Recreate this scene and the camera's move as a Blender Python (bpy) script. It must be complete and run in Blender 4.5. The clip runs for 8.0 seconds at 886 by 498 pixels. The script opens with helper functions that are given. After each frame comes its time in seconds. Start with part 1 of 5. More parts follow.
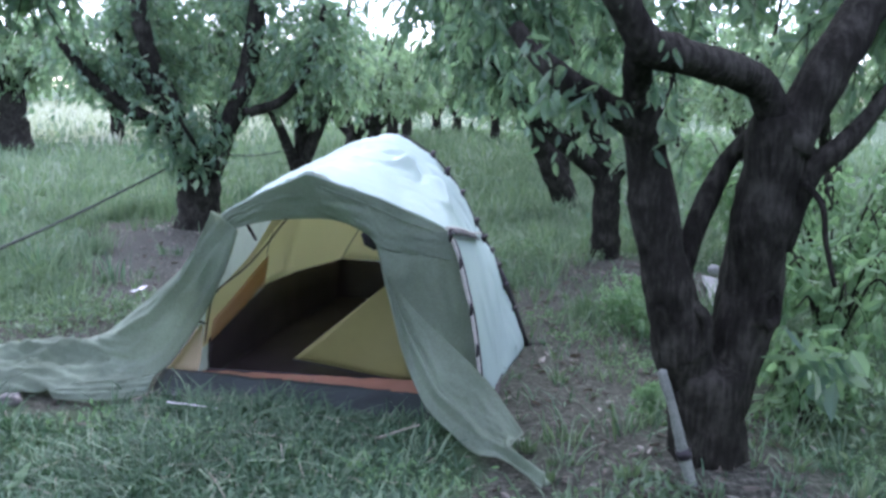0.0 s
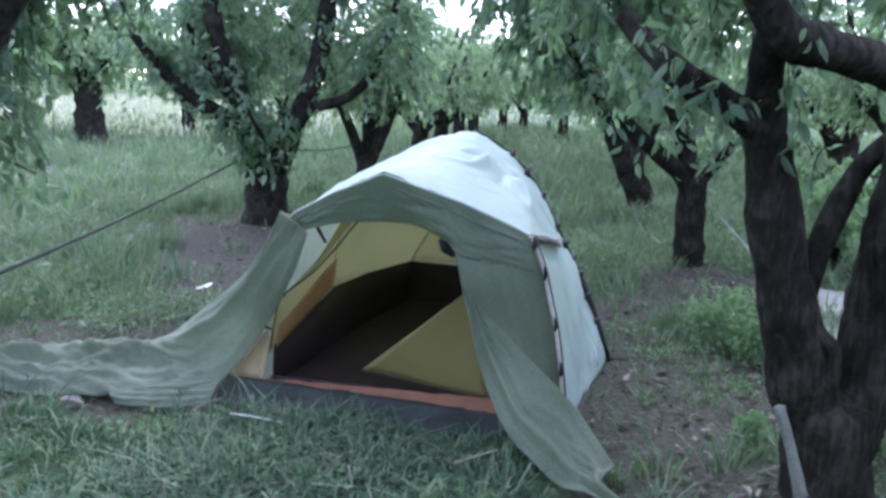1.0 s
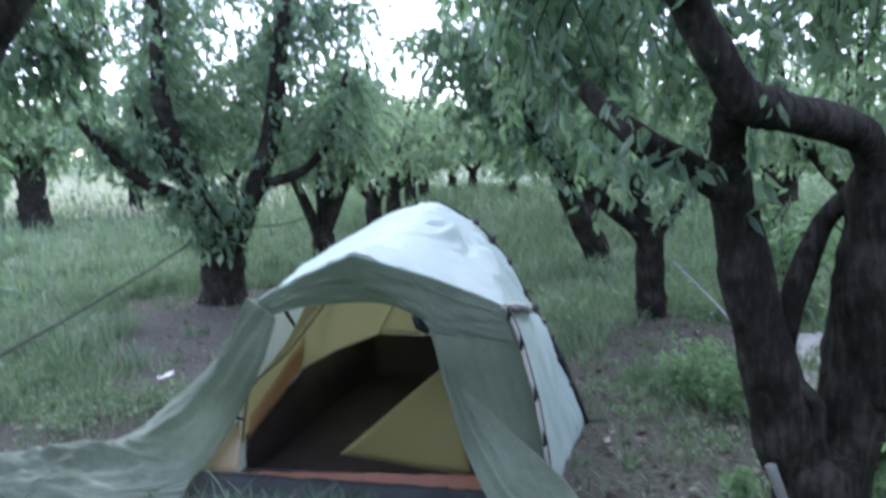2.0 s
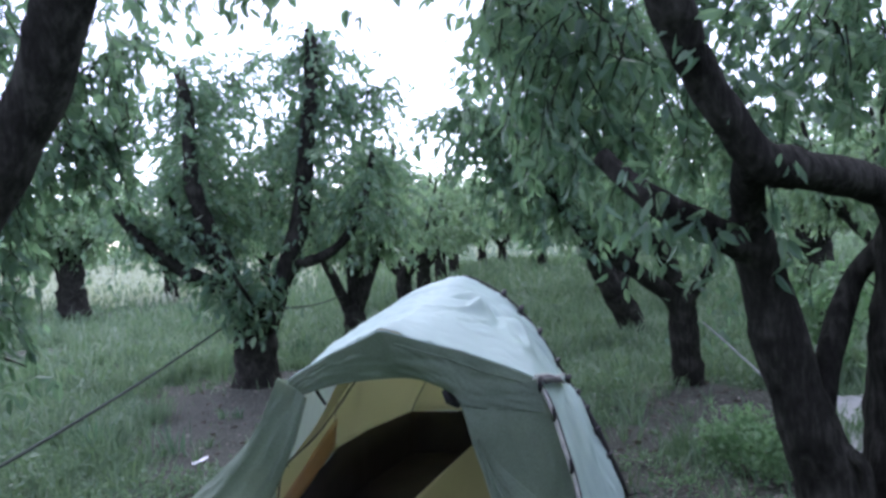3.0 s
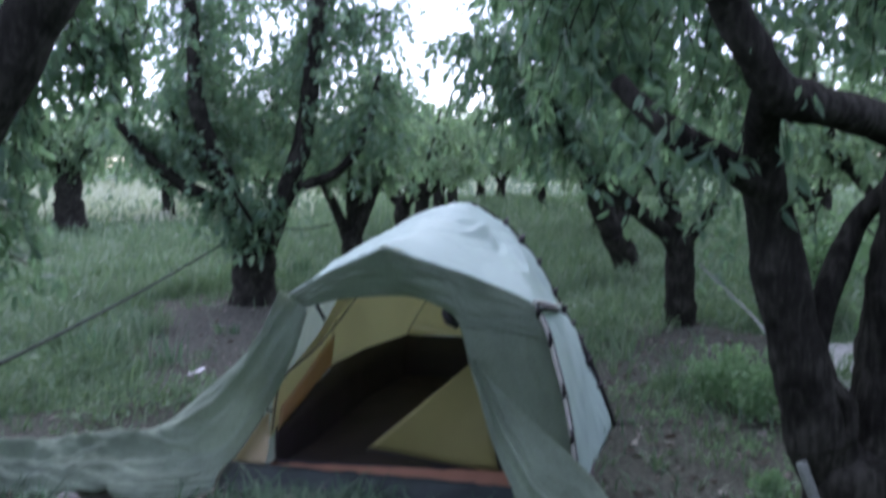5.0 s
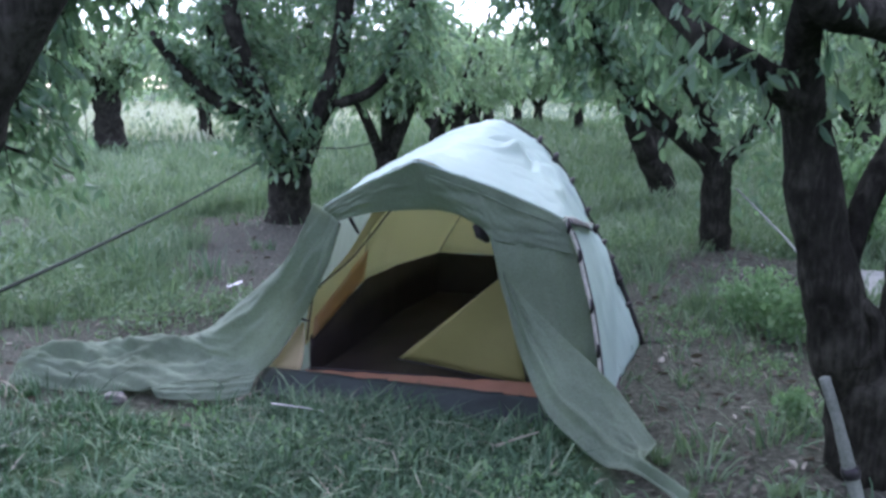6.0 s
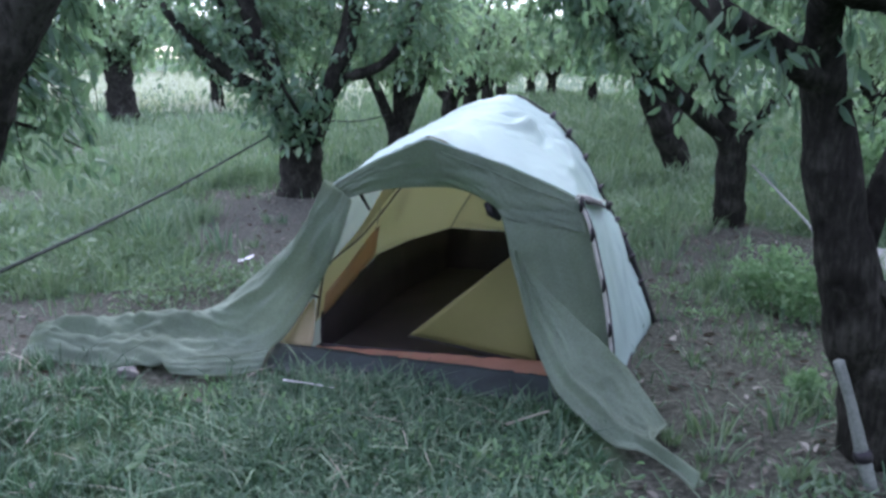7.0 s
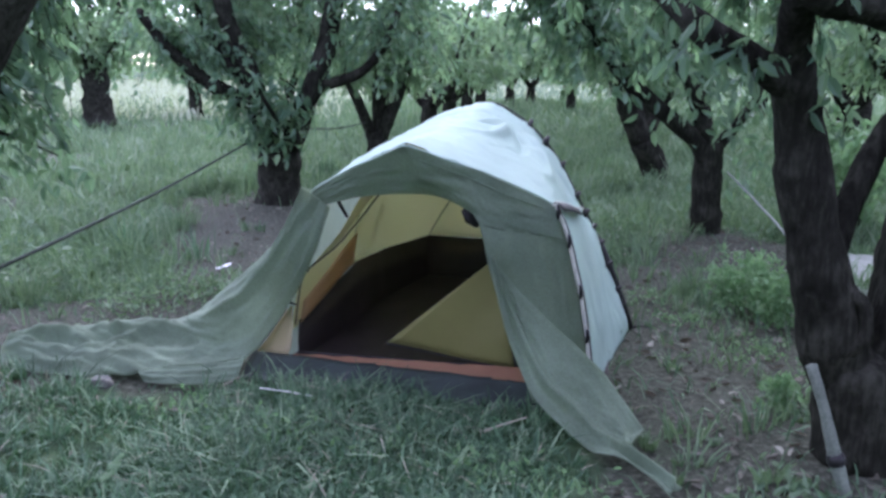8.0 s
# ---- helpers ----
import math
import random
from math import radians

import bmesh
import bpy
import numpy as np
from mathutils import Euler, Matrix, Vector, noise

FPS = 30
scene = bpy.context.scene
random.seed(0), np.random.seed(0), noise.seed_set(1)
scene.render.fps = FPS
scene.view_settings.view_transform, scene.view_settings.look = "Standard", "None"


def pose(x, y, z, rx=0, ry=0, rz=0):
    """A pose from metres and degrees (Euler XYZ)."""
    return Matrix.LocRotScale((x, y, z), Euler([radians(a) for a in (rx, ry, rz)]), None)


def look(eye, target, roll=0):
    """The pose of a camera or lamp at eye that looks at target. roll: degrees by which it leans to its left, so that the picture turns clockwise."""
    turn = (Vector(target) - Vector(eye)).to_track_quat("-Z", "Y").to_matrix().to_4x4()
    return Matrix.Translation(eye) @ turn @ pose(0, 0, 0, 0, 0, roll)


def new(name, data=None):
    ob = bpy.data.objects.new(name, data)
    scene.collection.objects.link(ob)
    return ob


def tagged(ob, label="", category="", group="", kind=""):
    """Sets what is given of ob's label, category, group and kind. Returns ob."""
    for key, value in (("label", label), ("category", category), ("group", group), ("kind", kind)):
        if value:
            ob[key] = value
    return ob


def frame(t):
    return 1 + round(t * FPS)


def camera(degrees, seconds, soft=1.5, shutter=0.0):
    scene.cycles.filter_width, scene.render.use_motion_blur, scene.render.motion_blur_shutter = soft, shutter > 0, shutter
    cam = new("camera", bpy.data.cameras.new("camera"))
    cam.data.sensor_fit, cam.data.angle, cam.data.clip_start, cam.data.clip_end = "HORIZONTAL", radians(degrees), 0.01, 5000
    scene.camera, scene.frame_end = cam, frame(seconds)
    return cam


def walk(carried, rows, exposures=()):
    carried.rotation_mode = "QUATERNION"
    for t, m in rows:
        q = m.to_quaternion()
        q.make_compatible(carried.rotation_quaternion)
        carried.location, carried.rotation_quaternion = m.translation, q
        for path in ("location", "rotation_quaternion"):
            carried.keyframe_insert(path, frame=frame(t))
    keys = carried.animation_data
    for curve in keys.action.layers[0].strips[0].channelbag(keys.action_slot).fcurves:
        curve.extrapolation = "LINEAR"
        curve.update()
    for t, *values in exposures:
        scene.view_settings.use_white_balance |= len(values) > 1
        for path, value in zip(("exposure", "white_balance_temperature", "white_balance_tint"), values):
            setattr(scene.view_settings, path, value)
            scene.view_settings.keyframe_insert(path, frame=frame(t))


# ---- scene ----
cam = camera(58.7, 8.0, soft=3.0, shutter=0.5)
PATH = [
    (0, (0.154, -0.33, 1.483), (0.374, 1.621, 1.1), 1.4),
    (0.5, (0.082, -0.218, 1.497), (0.299, 1.726, 1.077), 4.4),
    (1, (0.087, -0.041, 1.48), (0.154, 1.918, 1.081), 1.9),
    (1.5, (0.075, 0.013, 1.515), (0.226, 1.975, 1.155), 1.1),
    (2, (0.019, 0.006, 1.537), (0.202, 1.982, 1.289), -1.4),
    (2.2, (0.021, -0.017, 1.515), (0.059, 1.975, 1.35), -2.3),
    (3.3, (0.054, -0.009, 1.544), (0.195, 1.985, 1.497), -3.9),
    (3.5, (0.061, 0.026, 1.56), (0.226, 2.019, 1.528), -2.9),
    (4, (0.01, -0.03, 1.574), (0.195, 1.96, 1.662), -0.6),
    (4.3, (0.006, -0.049, 1.564), (0.204, 1.938, 1.665), -0.8),
    (4.5, (0.03, -0.002, 1.554), (0.203, 1.991, 1.538), -1.5),
    (5, (0.0, -0.028, 1.474), (0.115, 1.957, 1.256), -0.7),
    (5.2, (0.024, -0.063, 1.465), (0.108, 1.907, 1.134), -1.0),
    (6.3, (0.008, -0.069, 1.426), (0.012, 1.885, 0.999), -0.1),
    (6.5, (0.019, -0.048, 1.452), (0.011, 1.899, 0.997), -0.3),
    (7, (0.014, -0.043, 1.45), (0.009, 1.9, 0.978), -0.0),
    (7.5, (0.025, -0.047, 1.442), (0.06, 1.896, 0.972), 0.2),
    (8, (0.025, -0.045, 1.447), (0.07, 1.902, 0.994), 0.2),
]
walk(cam, [(t, look(eye, target, roll)) for t, eye, target, roll in PATH],
     [(0, 2.21, 5830, 16), (0.5, 2.07, 5830, 16), (1, 2.07, 5830, 16), (1.5, 1.97, 5830, 16), (2, 1.97, 5830, 16), (2.2, 1.87, 5830, 16), (3.5, 1.53, 5830, 16), (4, 1.37, 5830, 16), (4.5, 1.10, 5830, 16), (5, 1.42, 5830, 16), (5.2, 1.62, 5830, 16), (6.3, 1.92, 5830, 16), (8, 1.95, 5830, 16)])

# ---- world and light ----
SUN_AZ = radians(2.0)      # sun ahead, a little right of the tent's far side
SUN_EL = radians(42.0)
world = bpy.data.worlds.new("dusk_sky")
scene.world = world
world.use_nodes = True
wn, wl = world.node_tree.nodes, world.node_tree.links
sky = wn.new("ShaderNodeTexSky")
sky.sky_type = "NISHITA"
sky.sun_disc = False
sky.sun_elevation = SUN_EL
sky.sun_rotation = SUN_AZ
sky.air_density, sky.dust_density, sky.ozone_density = 0.75, 0.4, 1.4
veil = wn.new("ShaderNodeMix")          # thin even cloud over the whole sky
veil.data_type, veil.blend_type = "RGBA", "ADD"
veil.inputs[0].default_value = 1.0
way = wn.new("ShaderNodeTexCoord")
split = wn.new("ShaderNodeSeparateXYZ")
dusk = wn.new("ShaderNodeValToRGB")
dusk.color_ramp.elements[0].position, dusk.color_ramp.elements[0].color = 0.08, (0.54, 0.425, 0.475, 1)
dusk.color_ramp.elements[1].position, dusk.color_ramp.elements[1].color = 0.6, (0.385, 0.33, 0.435, 1)
lift = wn.new("ShaderNodeVectorMath")
lift.operation = "SCALE"
lift.inputs["Scale"].default_value = 10.0
wl.new(way.outputs["Generated"], split.inputs[0])
wl.new(split.outputs["Z"], dusk.inputs[0])
wl.new(dusk.outputs[0], lift.inputs[0])
wl.new(lift.outputs[0], veil.inputs[7])
wl.new(sky.outputs[0], veil.inputs[6])
wl.new(veil.outputs[2], wn["Background"].inputs[0])
wn["Background"].inputs[1].default_value = 0.1
sun = new("sun", bpy.data.lights.new("sun", "SUN"))
sun.data.energy, sun.data.angle, sun.data.color = 1.3, radians(85), (1.0, 0.95, 0.92)
sun.matrix_world = look((0, 0, 0), (-math.sin(SUN_AZ) * math.cos(SUN_EL), -math.cos(SUN_AZ) * math.cos(SUN_EL), -math.sin(SUN_EL)))

# ---- materials ----
def ramp(nt, stops):
    node = nt.nodes.new("ShaderNodeValToRGB")
    while len(node.color_ramp.elements) < len(stops):
        node.color_ramp.elements.new(0.5)
    for el, (p, c) in zip(node.color_ramp.elements, stops):
        el.position, el.color = p, (*c, 1)
    return node


def noise_node(nt, scale, detail=4.0, rough=0.6, coord="Object", stretch=None):
    tc = nt.nodes.new("ShaderNodeTexCoord")
    node = nt.nodes.new("ShaderNodeTexNoise")
    node.inputs["Scale"].default_value = scale
    node.inputs["Detail"].default_value = detail
    node.inputs["Roughness"].default_value = rough
    if stretch:
        mp = nt.nodes.new("ShaderNodeMapping")
        mp.inputs["Scale"].default_value = stretch
        nt.links.new(tc.outputs[coord], mp.inputs["Vector"])
        nt.links.new(mp.outputs[0], node.inputs["Vector"])
    else:
        nt.links.new(tc.outputs[coord], node.inputs["Vector"])
    return node


def surface(name, dark, light, scale=6.0, fine=90.0, rough=0.8, bump=0.3, bump_dist=0.01, spec=0.3, metal=0.0, mid=None, stretch=None):
    """A material with colour varied at two scales and a fine relief."""
    m = bpy.data.materials.new(name)
    m.use_nodes = True
    nt = m.node_tree
    b = nt.nodes["Principled BSDF"]
    n1, n2 = noise_node(nt, scale), noise_node(nt, fine, 3, stretch=stretch)
    mix = nt.nodes.new("ShaderNodeMath")
    mix.operation = "MULTIPLY_ADD"
    nt.links.new(n2.outputs["Fac"], mix.inputs[0])
    mix.inputs[1].default_value = 0.45
    half = nt.nodes.new("ShaderNodeMath")
    half.operation = "MULTIPLY"
    half.inputs[1].default_value = 0.62
    nt.links.new(n1.outputs["Fac"], half.inputs[0])
    nt.links.new(half.outputs[0], mix.inputs[2])
    stops = [(0.36, dark), (0.68, light)] if mid is None else [(0.36, dark), (0.52, mid), (0.68, light)]
    r = ramp(nt, stops)
    nt.links.new(mix.outputs[0], r.inputs[0])
    nt.links.new(r.outputs[0], b.inputs["Base Color"])
    b.inputs["Roughness"].default_value = rough
    b.inputs["Metallic"].default_value = metal
    b.inputs["Specular IOR Level"].default_value = spec
    bp = nt.nodes.new("ShaderNodeBump")
    bp.inputs["Strength"].default_value = bump
    bp.inputs["Distance"].default_value = bump_dist
    nt.links.new(mix.outputs[0], bp.inputs["Height"])
    nt.links.new(bp.outputs[0], b.inputs["Normal"])
    return m


def see_through(m, amount, tint):
    """Lets light soak through a thin sheet."""
    nt = m.node_tree
    b = nt.nodes["Principled BSDF"]
    out = nt.nodes["Material Output"]
    tr = nt.nodes.new("ShaderNodeBsdfTranslucent")
    tr.inputs["Color"].default_value = (*tint, 1)
    mx = nt.nodes.new("ShaderNodeMixShader")
    mx.inputs[0].default_value = amount
    nt.links.new(b.outputs[0], mx.inputs[1])
    nt.links.new(tr.outputs[0], mx.inputs[2])
    nt.links.new(mx.outputs[0], out.inputs["Surface"])
    return m


def leafy(name, stops, amount, tint, rough=0.45, patch=0.4, spec=0.28):
    """Leaves or blades: a colour of its own for each one, light through them."""
    m = bpy.data.materials.new(name)
    m.use_nodes = True
    nt = m.node_tree
    b = nt.nodes["Principled BSDF"]
    g = nt.nodes.new("ShaderNodeNewGeometry")
    n = noise_node(nt, 1.1 if patch < 0.5 else 1.7, 4, 0.7)
    add = nt.nodes.new("ShaderNodeMath")
    add.operation = "MULTIPLY_ADD"
    add.inputs[1].default_value = 1 - patch
    nt.links.new(g.outputs["Random Per Island"], add.inputs[0])
    h = nt.nodes.new("ShaderNodeMath")
    h.operation = "MULTIPLY"
    h.inputs[1].default_value = patch
    nt.links.new(n.outputs["Fac"], h.inputs[0])
    nt.links.new(h.outputs[0], add.inputs[2])
    r = ramp(nt, stops)
    nt.links.new(add.outputs[0], r.inputs[0])
    nt.links.new(r.outputs[0], b.inputs["Base Color"])
    b.inputs["Roughness"].default_value = rough
    b.inputs["Specular IOR Level"].default_value = spec
    return see_through(m, amount, tint)


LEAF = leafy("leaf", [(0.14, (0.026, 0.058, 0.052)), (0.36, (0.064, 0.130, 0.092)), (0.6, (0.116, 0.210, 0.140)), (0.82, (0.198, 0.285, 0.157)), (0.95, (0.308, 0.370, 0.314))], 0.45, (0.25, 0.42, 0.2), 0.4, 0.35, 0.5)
# paler copy of LEAF, haze of the far rows put into its colour
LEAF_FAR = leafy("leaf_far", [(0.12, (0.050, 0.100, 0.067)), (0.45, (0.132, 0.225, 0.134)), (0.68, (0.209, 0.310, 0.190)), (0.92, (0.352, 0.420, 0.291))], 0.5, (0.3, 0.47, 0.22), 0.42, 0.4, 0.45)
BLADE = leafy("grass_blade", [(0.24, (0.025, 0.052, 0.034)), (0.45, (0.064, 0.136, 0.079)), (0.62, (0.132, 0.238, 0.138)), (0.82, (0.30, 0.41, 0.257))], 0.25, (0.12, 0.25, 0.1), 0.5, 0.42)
WEED = leafy("weed_leaf", [(0.1, (0.065, 0.135, 0.07)), (0.5, (0.14, 0.255, 0.128)), (0.9, (0.28, 0.385, 0.23))], 0.42, (0.24, 0.42, 0.18), 0.55)
# meadow greens lifted and greyed, distance haze put into the colour
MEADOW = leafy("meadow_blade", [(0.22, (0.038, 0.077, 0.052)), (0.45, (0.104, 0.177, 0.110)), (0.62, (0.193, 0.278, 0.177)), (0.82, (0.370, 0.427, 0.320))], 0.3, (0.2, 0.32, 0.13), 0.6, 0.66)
# low sun on the far field put into these pale blade colours
SUNLIT_FIELD = leafy("sunlit_field_blade", [(0.1, (0.34, 0.39, 0.25)), (0.5, (0.48, 0.53, 0.38)), (0.9, (0.6, 0.63, 0.5))], 0.3, (0.4, 0.48, 0.28), 0.7)
STRAW = leafy("straw", [(0.1, (0.22, 0.21, 0.15)), (0.9, (0.42, 0.42, 0.33))], 0.1, (0.3, 0.25, 0.15), 0.7)
DEAD = leafy("dead_leaf", [(0.1, (0.05, 0.047, 0.036)), (0.55, (0.13, 0.128, 0.1)), (0.9, (0.4, 0.4, 0.34))], 0.1, (0.2, 0.14, 0.08), 0.7)
BARK = surface("bark", (0.0085, 0.009, 0.0072), (0.052, 0.054, 0.043), 7, 46, 0.97, 1.0, 0.035, 0.06, mid=(0.021, 0.0215, 0.0172), stretch=(1, 1, 0.22))
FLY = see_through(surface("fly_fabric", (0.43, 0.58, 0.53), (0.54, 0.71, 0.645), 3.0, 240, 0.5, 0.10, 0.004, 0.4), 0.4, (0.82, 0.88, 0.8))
# the fly's cloth again, shade of the front put into a darker mottled colour
DOOR = see_through(surface("shaded_door_fabric", (0.075, 0.115, 0.075), (0.29, 0.38, 0.285), 3.5, 90, 0.6, 0.16, 0.006, 0.25, mid=(0.17, 0.228, 0.166)), 0.38, (0.68, 0.77, 0.6))
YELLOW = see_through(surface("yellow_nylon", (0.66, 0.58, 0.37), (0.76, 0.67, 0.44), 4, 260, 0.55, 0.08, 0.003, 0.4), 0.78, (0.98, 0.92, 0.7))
# inner door nylon with the dim interior's shade put into its colour
SHADED_LIME = see_through(surface("shaded_lime_nylon", (0.19, 0.188, 0.07), (0.255, 0.25, 0.095), 4, 260, 0.55, 0.08, 0.003, 0.4), 0.2, (0.5, 0.44, 0.15))
CREAM = see_through(surface("cream_nylon", (0.42, 0.37, 0.22), (0.54, 0.48, 0.31), 5, 240, 0.6, 0.08, 0.003), 0.3, (0.6, 0.52, 0.3))
ORANGE = see_through(surface("orange_nylon", (0.25, 0.135, 0.08), (0.36, 0.2, 0.125), 9, 200, 0.55, 0.12, 0.004, 0.4), 0.35, (0.75, 0.36, 0.16))
ORANGE_SIDE = see_through(surface("thin_orange_nylon", (0.5, 0.36, 0.25), (0.6, 0.43, 0.3), 9, 200, 0.55, 0.12, 0.004, 0.4), 0.65, (0.92, 0.73, 0.57))
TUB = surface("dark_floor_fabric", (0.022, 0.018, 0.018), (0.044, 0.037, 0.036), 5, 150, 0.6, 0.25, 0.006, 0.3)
SLATE = surface("slate_floor_edge", (0.016, 0.024, 0.022), (0.043, 0.062, 0.057), 8, 150, 0.6, 0.3, 0.008, 0.35)
BROWN = surface("brown_tape", (0.07, 0.055, 0.045), (0.14, 0.11, 0.09), 30, 200, 0.8, 0.2, 0.002)
BLACK = surface("black_plastic", (0.008, 0.008, 0.009), (0.02, 0.02, 0.022), 20, 150, 0.5, 0.1, 0.002, 0.4)
PIPING = surface("pale_piping", (0.46, 0.48, 0.42), (0.64, 0.66, 0.58), 30, 200, 0.75, 0.2, 0.002)
ROPE = surface("dark_green_rope", (0.012, 0.02, 0.015), (0.03, 0.044, 0.033), 30, 300, 0.85, 0.5, 0.003)
WIRE = surface("grey_wire", (0.11, 0.13, 0.115), (0.21, 0.24, 0.21), 30, 300, 0.6, 0.3, 0.003)
POLE = surface("weathered_grey_wood", (0.09, 0.11, 0.09), (0.21, 0.245, 0.205), 10, 90, 0.8, 0.4, 0.006)
PAPER = surface("white_paper", (0.66, 0.68, 0.68), (0.82, 0.83, 0.82), 20, 100, 0.8, 0.1, 0.002)
PALE_GREY = surface("pale_grey", (0.17, 0.19, 0.172), (0.27, 0.295, 0.27), 6, 60, 0.55, 0.2, 0.006, 0.35)
STONE = surface("grey_stone", (0.10, 0.098, 0.095), (0.22, 0.215, 0.21), 14, 80, 0.9, 0.6, 0.01)


def ground_material():
    """Bare soil where the grass attribute is low, green turf where it is high."""
    m = bpy.data.materials.new("orchard_soil_and_turf")
    m.use_nodes = True
    nt = m.node_tree
    b = nt.nodes["Principled BSDF"]
    n1, n2 = noise_node(nt, 2.2, 6), noise_node(nt, 38, 5)
    n3 = noise_node(nt, 9, 5)
    soil = ramp(nt, [(0.3, (0.024, 0.027, 0.02)), (0.5, (0.062, 0.069, 0.052)), (0.72, (0.145, 0.155, 0.122))])
    nt.links.new(n2.outputs["Fac"], soil.inputs[0])
    turf = ramp(nt, [(0.3, (0.03, 0.055, 0.03)), (0.55, (0.065, 0.115, 0.055)), (0.75, (0.12, 0.17, 0.09))])
    nt.links.new(n3.outputs["Fac"], turf.inputs[0])
    at = nt.nodes.new("ShaderNodeAttribute")
    at.attribute_name = "turf"
    a = nt.nodes.new("ShaderNodeMath")
    a.operation = "ADD"
    nt.links.new(at.outputs["Fac"], a.inputs[0])
    s = nt.nodes.new("ShaderNodeMath")
    s.operation = "MULTIPLY_ADD"
    s.inputs[1].default_value, s.inputs[2].default_value = 0.9, -0.45
    nt.links.new(n1.outputs["Fac"], s.inputs[0])
    nt.links.new(s.outputs[0], a.inputs[1])
    k = ramp(nt, [(0.35, (0, 0, 0)), (0.65, (1, 1, 1))])
    nt.links.new(a.outputs[0], k.inputs[0])
    mx = nt.nodes.new("ShaderNodeMix")
    mx.data_type = "RGBA"
    nt.links.new(k.outputs[0], mx.inputs[0])
    nt.links.new(soil.outputs[0], mx.inputs[6])
    nt.links.new(turf.outputs[0], mx.inputs[7])
    nt.links.new(mx.outputs[2], b.inputs["Base Color"])
    b.inputs["Roughness"].default_value = 0.95
    b.inputs["Specular IOR Level"].default_value = 0.15
    bp = nt.nodes.new("ShaderNodeBump")
    bp.inputs["Strength"].default_value, bp.inputs["Distance"].default_value = 0.9, 0.03
    nt.links.new(n2.outputs["Fac"], bp.inputs["Height"])
    nt.links.new(bp.outputs[0], b.inputs["Normal"])
    return m


# ---- mesh helpers ----
def mesh_object(name, verts, faces, material, parent=None, label="", smooth=True):
    me = bpy.data.meshes.new(name)
    me.from_pydata([tuple(map(float, v)) for v in verts], [], [tuple(f) for f in faces])
    me.materials.append(material)
    if smooth:
        me.polygons.foreach_set("use_smooth", [True] * len(me.polygons))
    me.update()
    ob = new(name, me)
    if parent is not None:
        ob.parent = parent
    return tagged(ob, label)


def fast_mesh(name, verts, tris, material, parent=None, smooth=False):
    """A large triangle mesh from arrays."""
    me = bpy.data.meshes.new(name)
    me.vertices.add(len(verts))
    me.vertices.foreach_set("co", np.asarray(verts, np.float32).ravel())
    me.loops.add(tris.size)
    me.loops.foreach_set("vertex_index", np.asarray(tris, np.int32).ravel())
    me.polygons.add(len(tris))
    me.polygons.foreach_set("loop_start", np.arange(0, tris.size, 3, dtype=np.int32))
    me.polygons.foreach_set("loop_total", np.full(len(tris), 3, np.int32))
    me.polygons.foreach_set("use_smooth", np.full(len(tris), smooth))
    me.materials.append(material)
    me.update(calc_edges=True)
    ob = new(name, me)
    if parent is not None:
        ob.parent = parent
    return ob


def empty(name, label, category, group="", kind="", at=(0, 0, 0)):
    ob = new(name)
    ob.empty_display_size = 0.1
    ob.location = at
    return tagged(ob, label, category, group, kind)


def spline(pts, n):
    """n points along a smooth curve through pts."""
    p = np.asarray(pts, float)
    p = np.vstack([2 * p[0] - p[1], p, 2 * p[-1] - p[-2]])
    out = []
    for u in np.linspace(0, len(pts) - 1 - 1e-9, n):
        i = int(u)
        f = u - i
        a, b, c, d = p[i:i + 4]
        out.append(0.5 * (2 * b + (c - a) * f + (2 * a - 5 * b + 4 * c - d) * f * f + (3 * b - a - 3 * c + d) * f ** 3))
    return np.array(out)


def tube_data(pts, radii, seg=10, lumps=0.0, seed=0.0):
    """Verts and faces of a tapered tube with closed, rounded ends."""
    pts = np.asarray(pts, float)
    n = len(pts)
    verts, faces = [], []
    tan = np.gradient(pts, axis=0)
    ref = Vector((0.31, 0.95, 0.05)) if abs(tan[0][2]) > abs(tan[0][1]) else Vector((0.2, 0.1, 1))
    for i in range(n):
        t = Vector(tan[i]).normalized()
        a = t.cross(ref).normalized()
        b = t.cross(a)
        for k in range(seg):
            w = 2 * math.pi * k / seg
            d = a * math.cos(w) + b * math.sin(w)
            p = Vector(pts[i]) + d * radii[i]
            r = radii[i]
            if lumps:
                r *= 1 + lumps * (noise.noise(p * 5 + Vector((seed, 0, 0))) + 0.6 * noise.noise(p * 14 + Vector((0, seed, 0))))
            verts.append(Vector(pts[i]) + d * r)
    for i in range(n - 1):
        for k in range(seg):
            k2 = (k + 1) % seg
            faces.append((i * seg + k, i * seg + k2, (i + 1) * seg + k2, (i + 1) * seg + k))
    c0, c1 = len(verts), len(verts) + 1
    t0, t1 = Vector(tan[0]).normalized(), Vector(tan[-1]).normalized()
    verts += [Vector(pts[0]) - t0 * radii[0] * 0.4, Vector(pts[-1]) + t1 * radii[-1] * 0.6]
    for k in range(seg):
        k2 = (k + 1) % seg
        faces.append((c0, k2, k))
        faces.append((c1, (n - 1) * seg + k, (n - 1) * seg + k2))
    return verts, faces


def tube(name, pts, radii, material, parent=None, label="", seg=10, lumps=0.0, seed=0.0):
    v, f = tube_data(pts, radii, seg, lumps, seed)
    return mesh_object(name, v, f, material, parent, label)


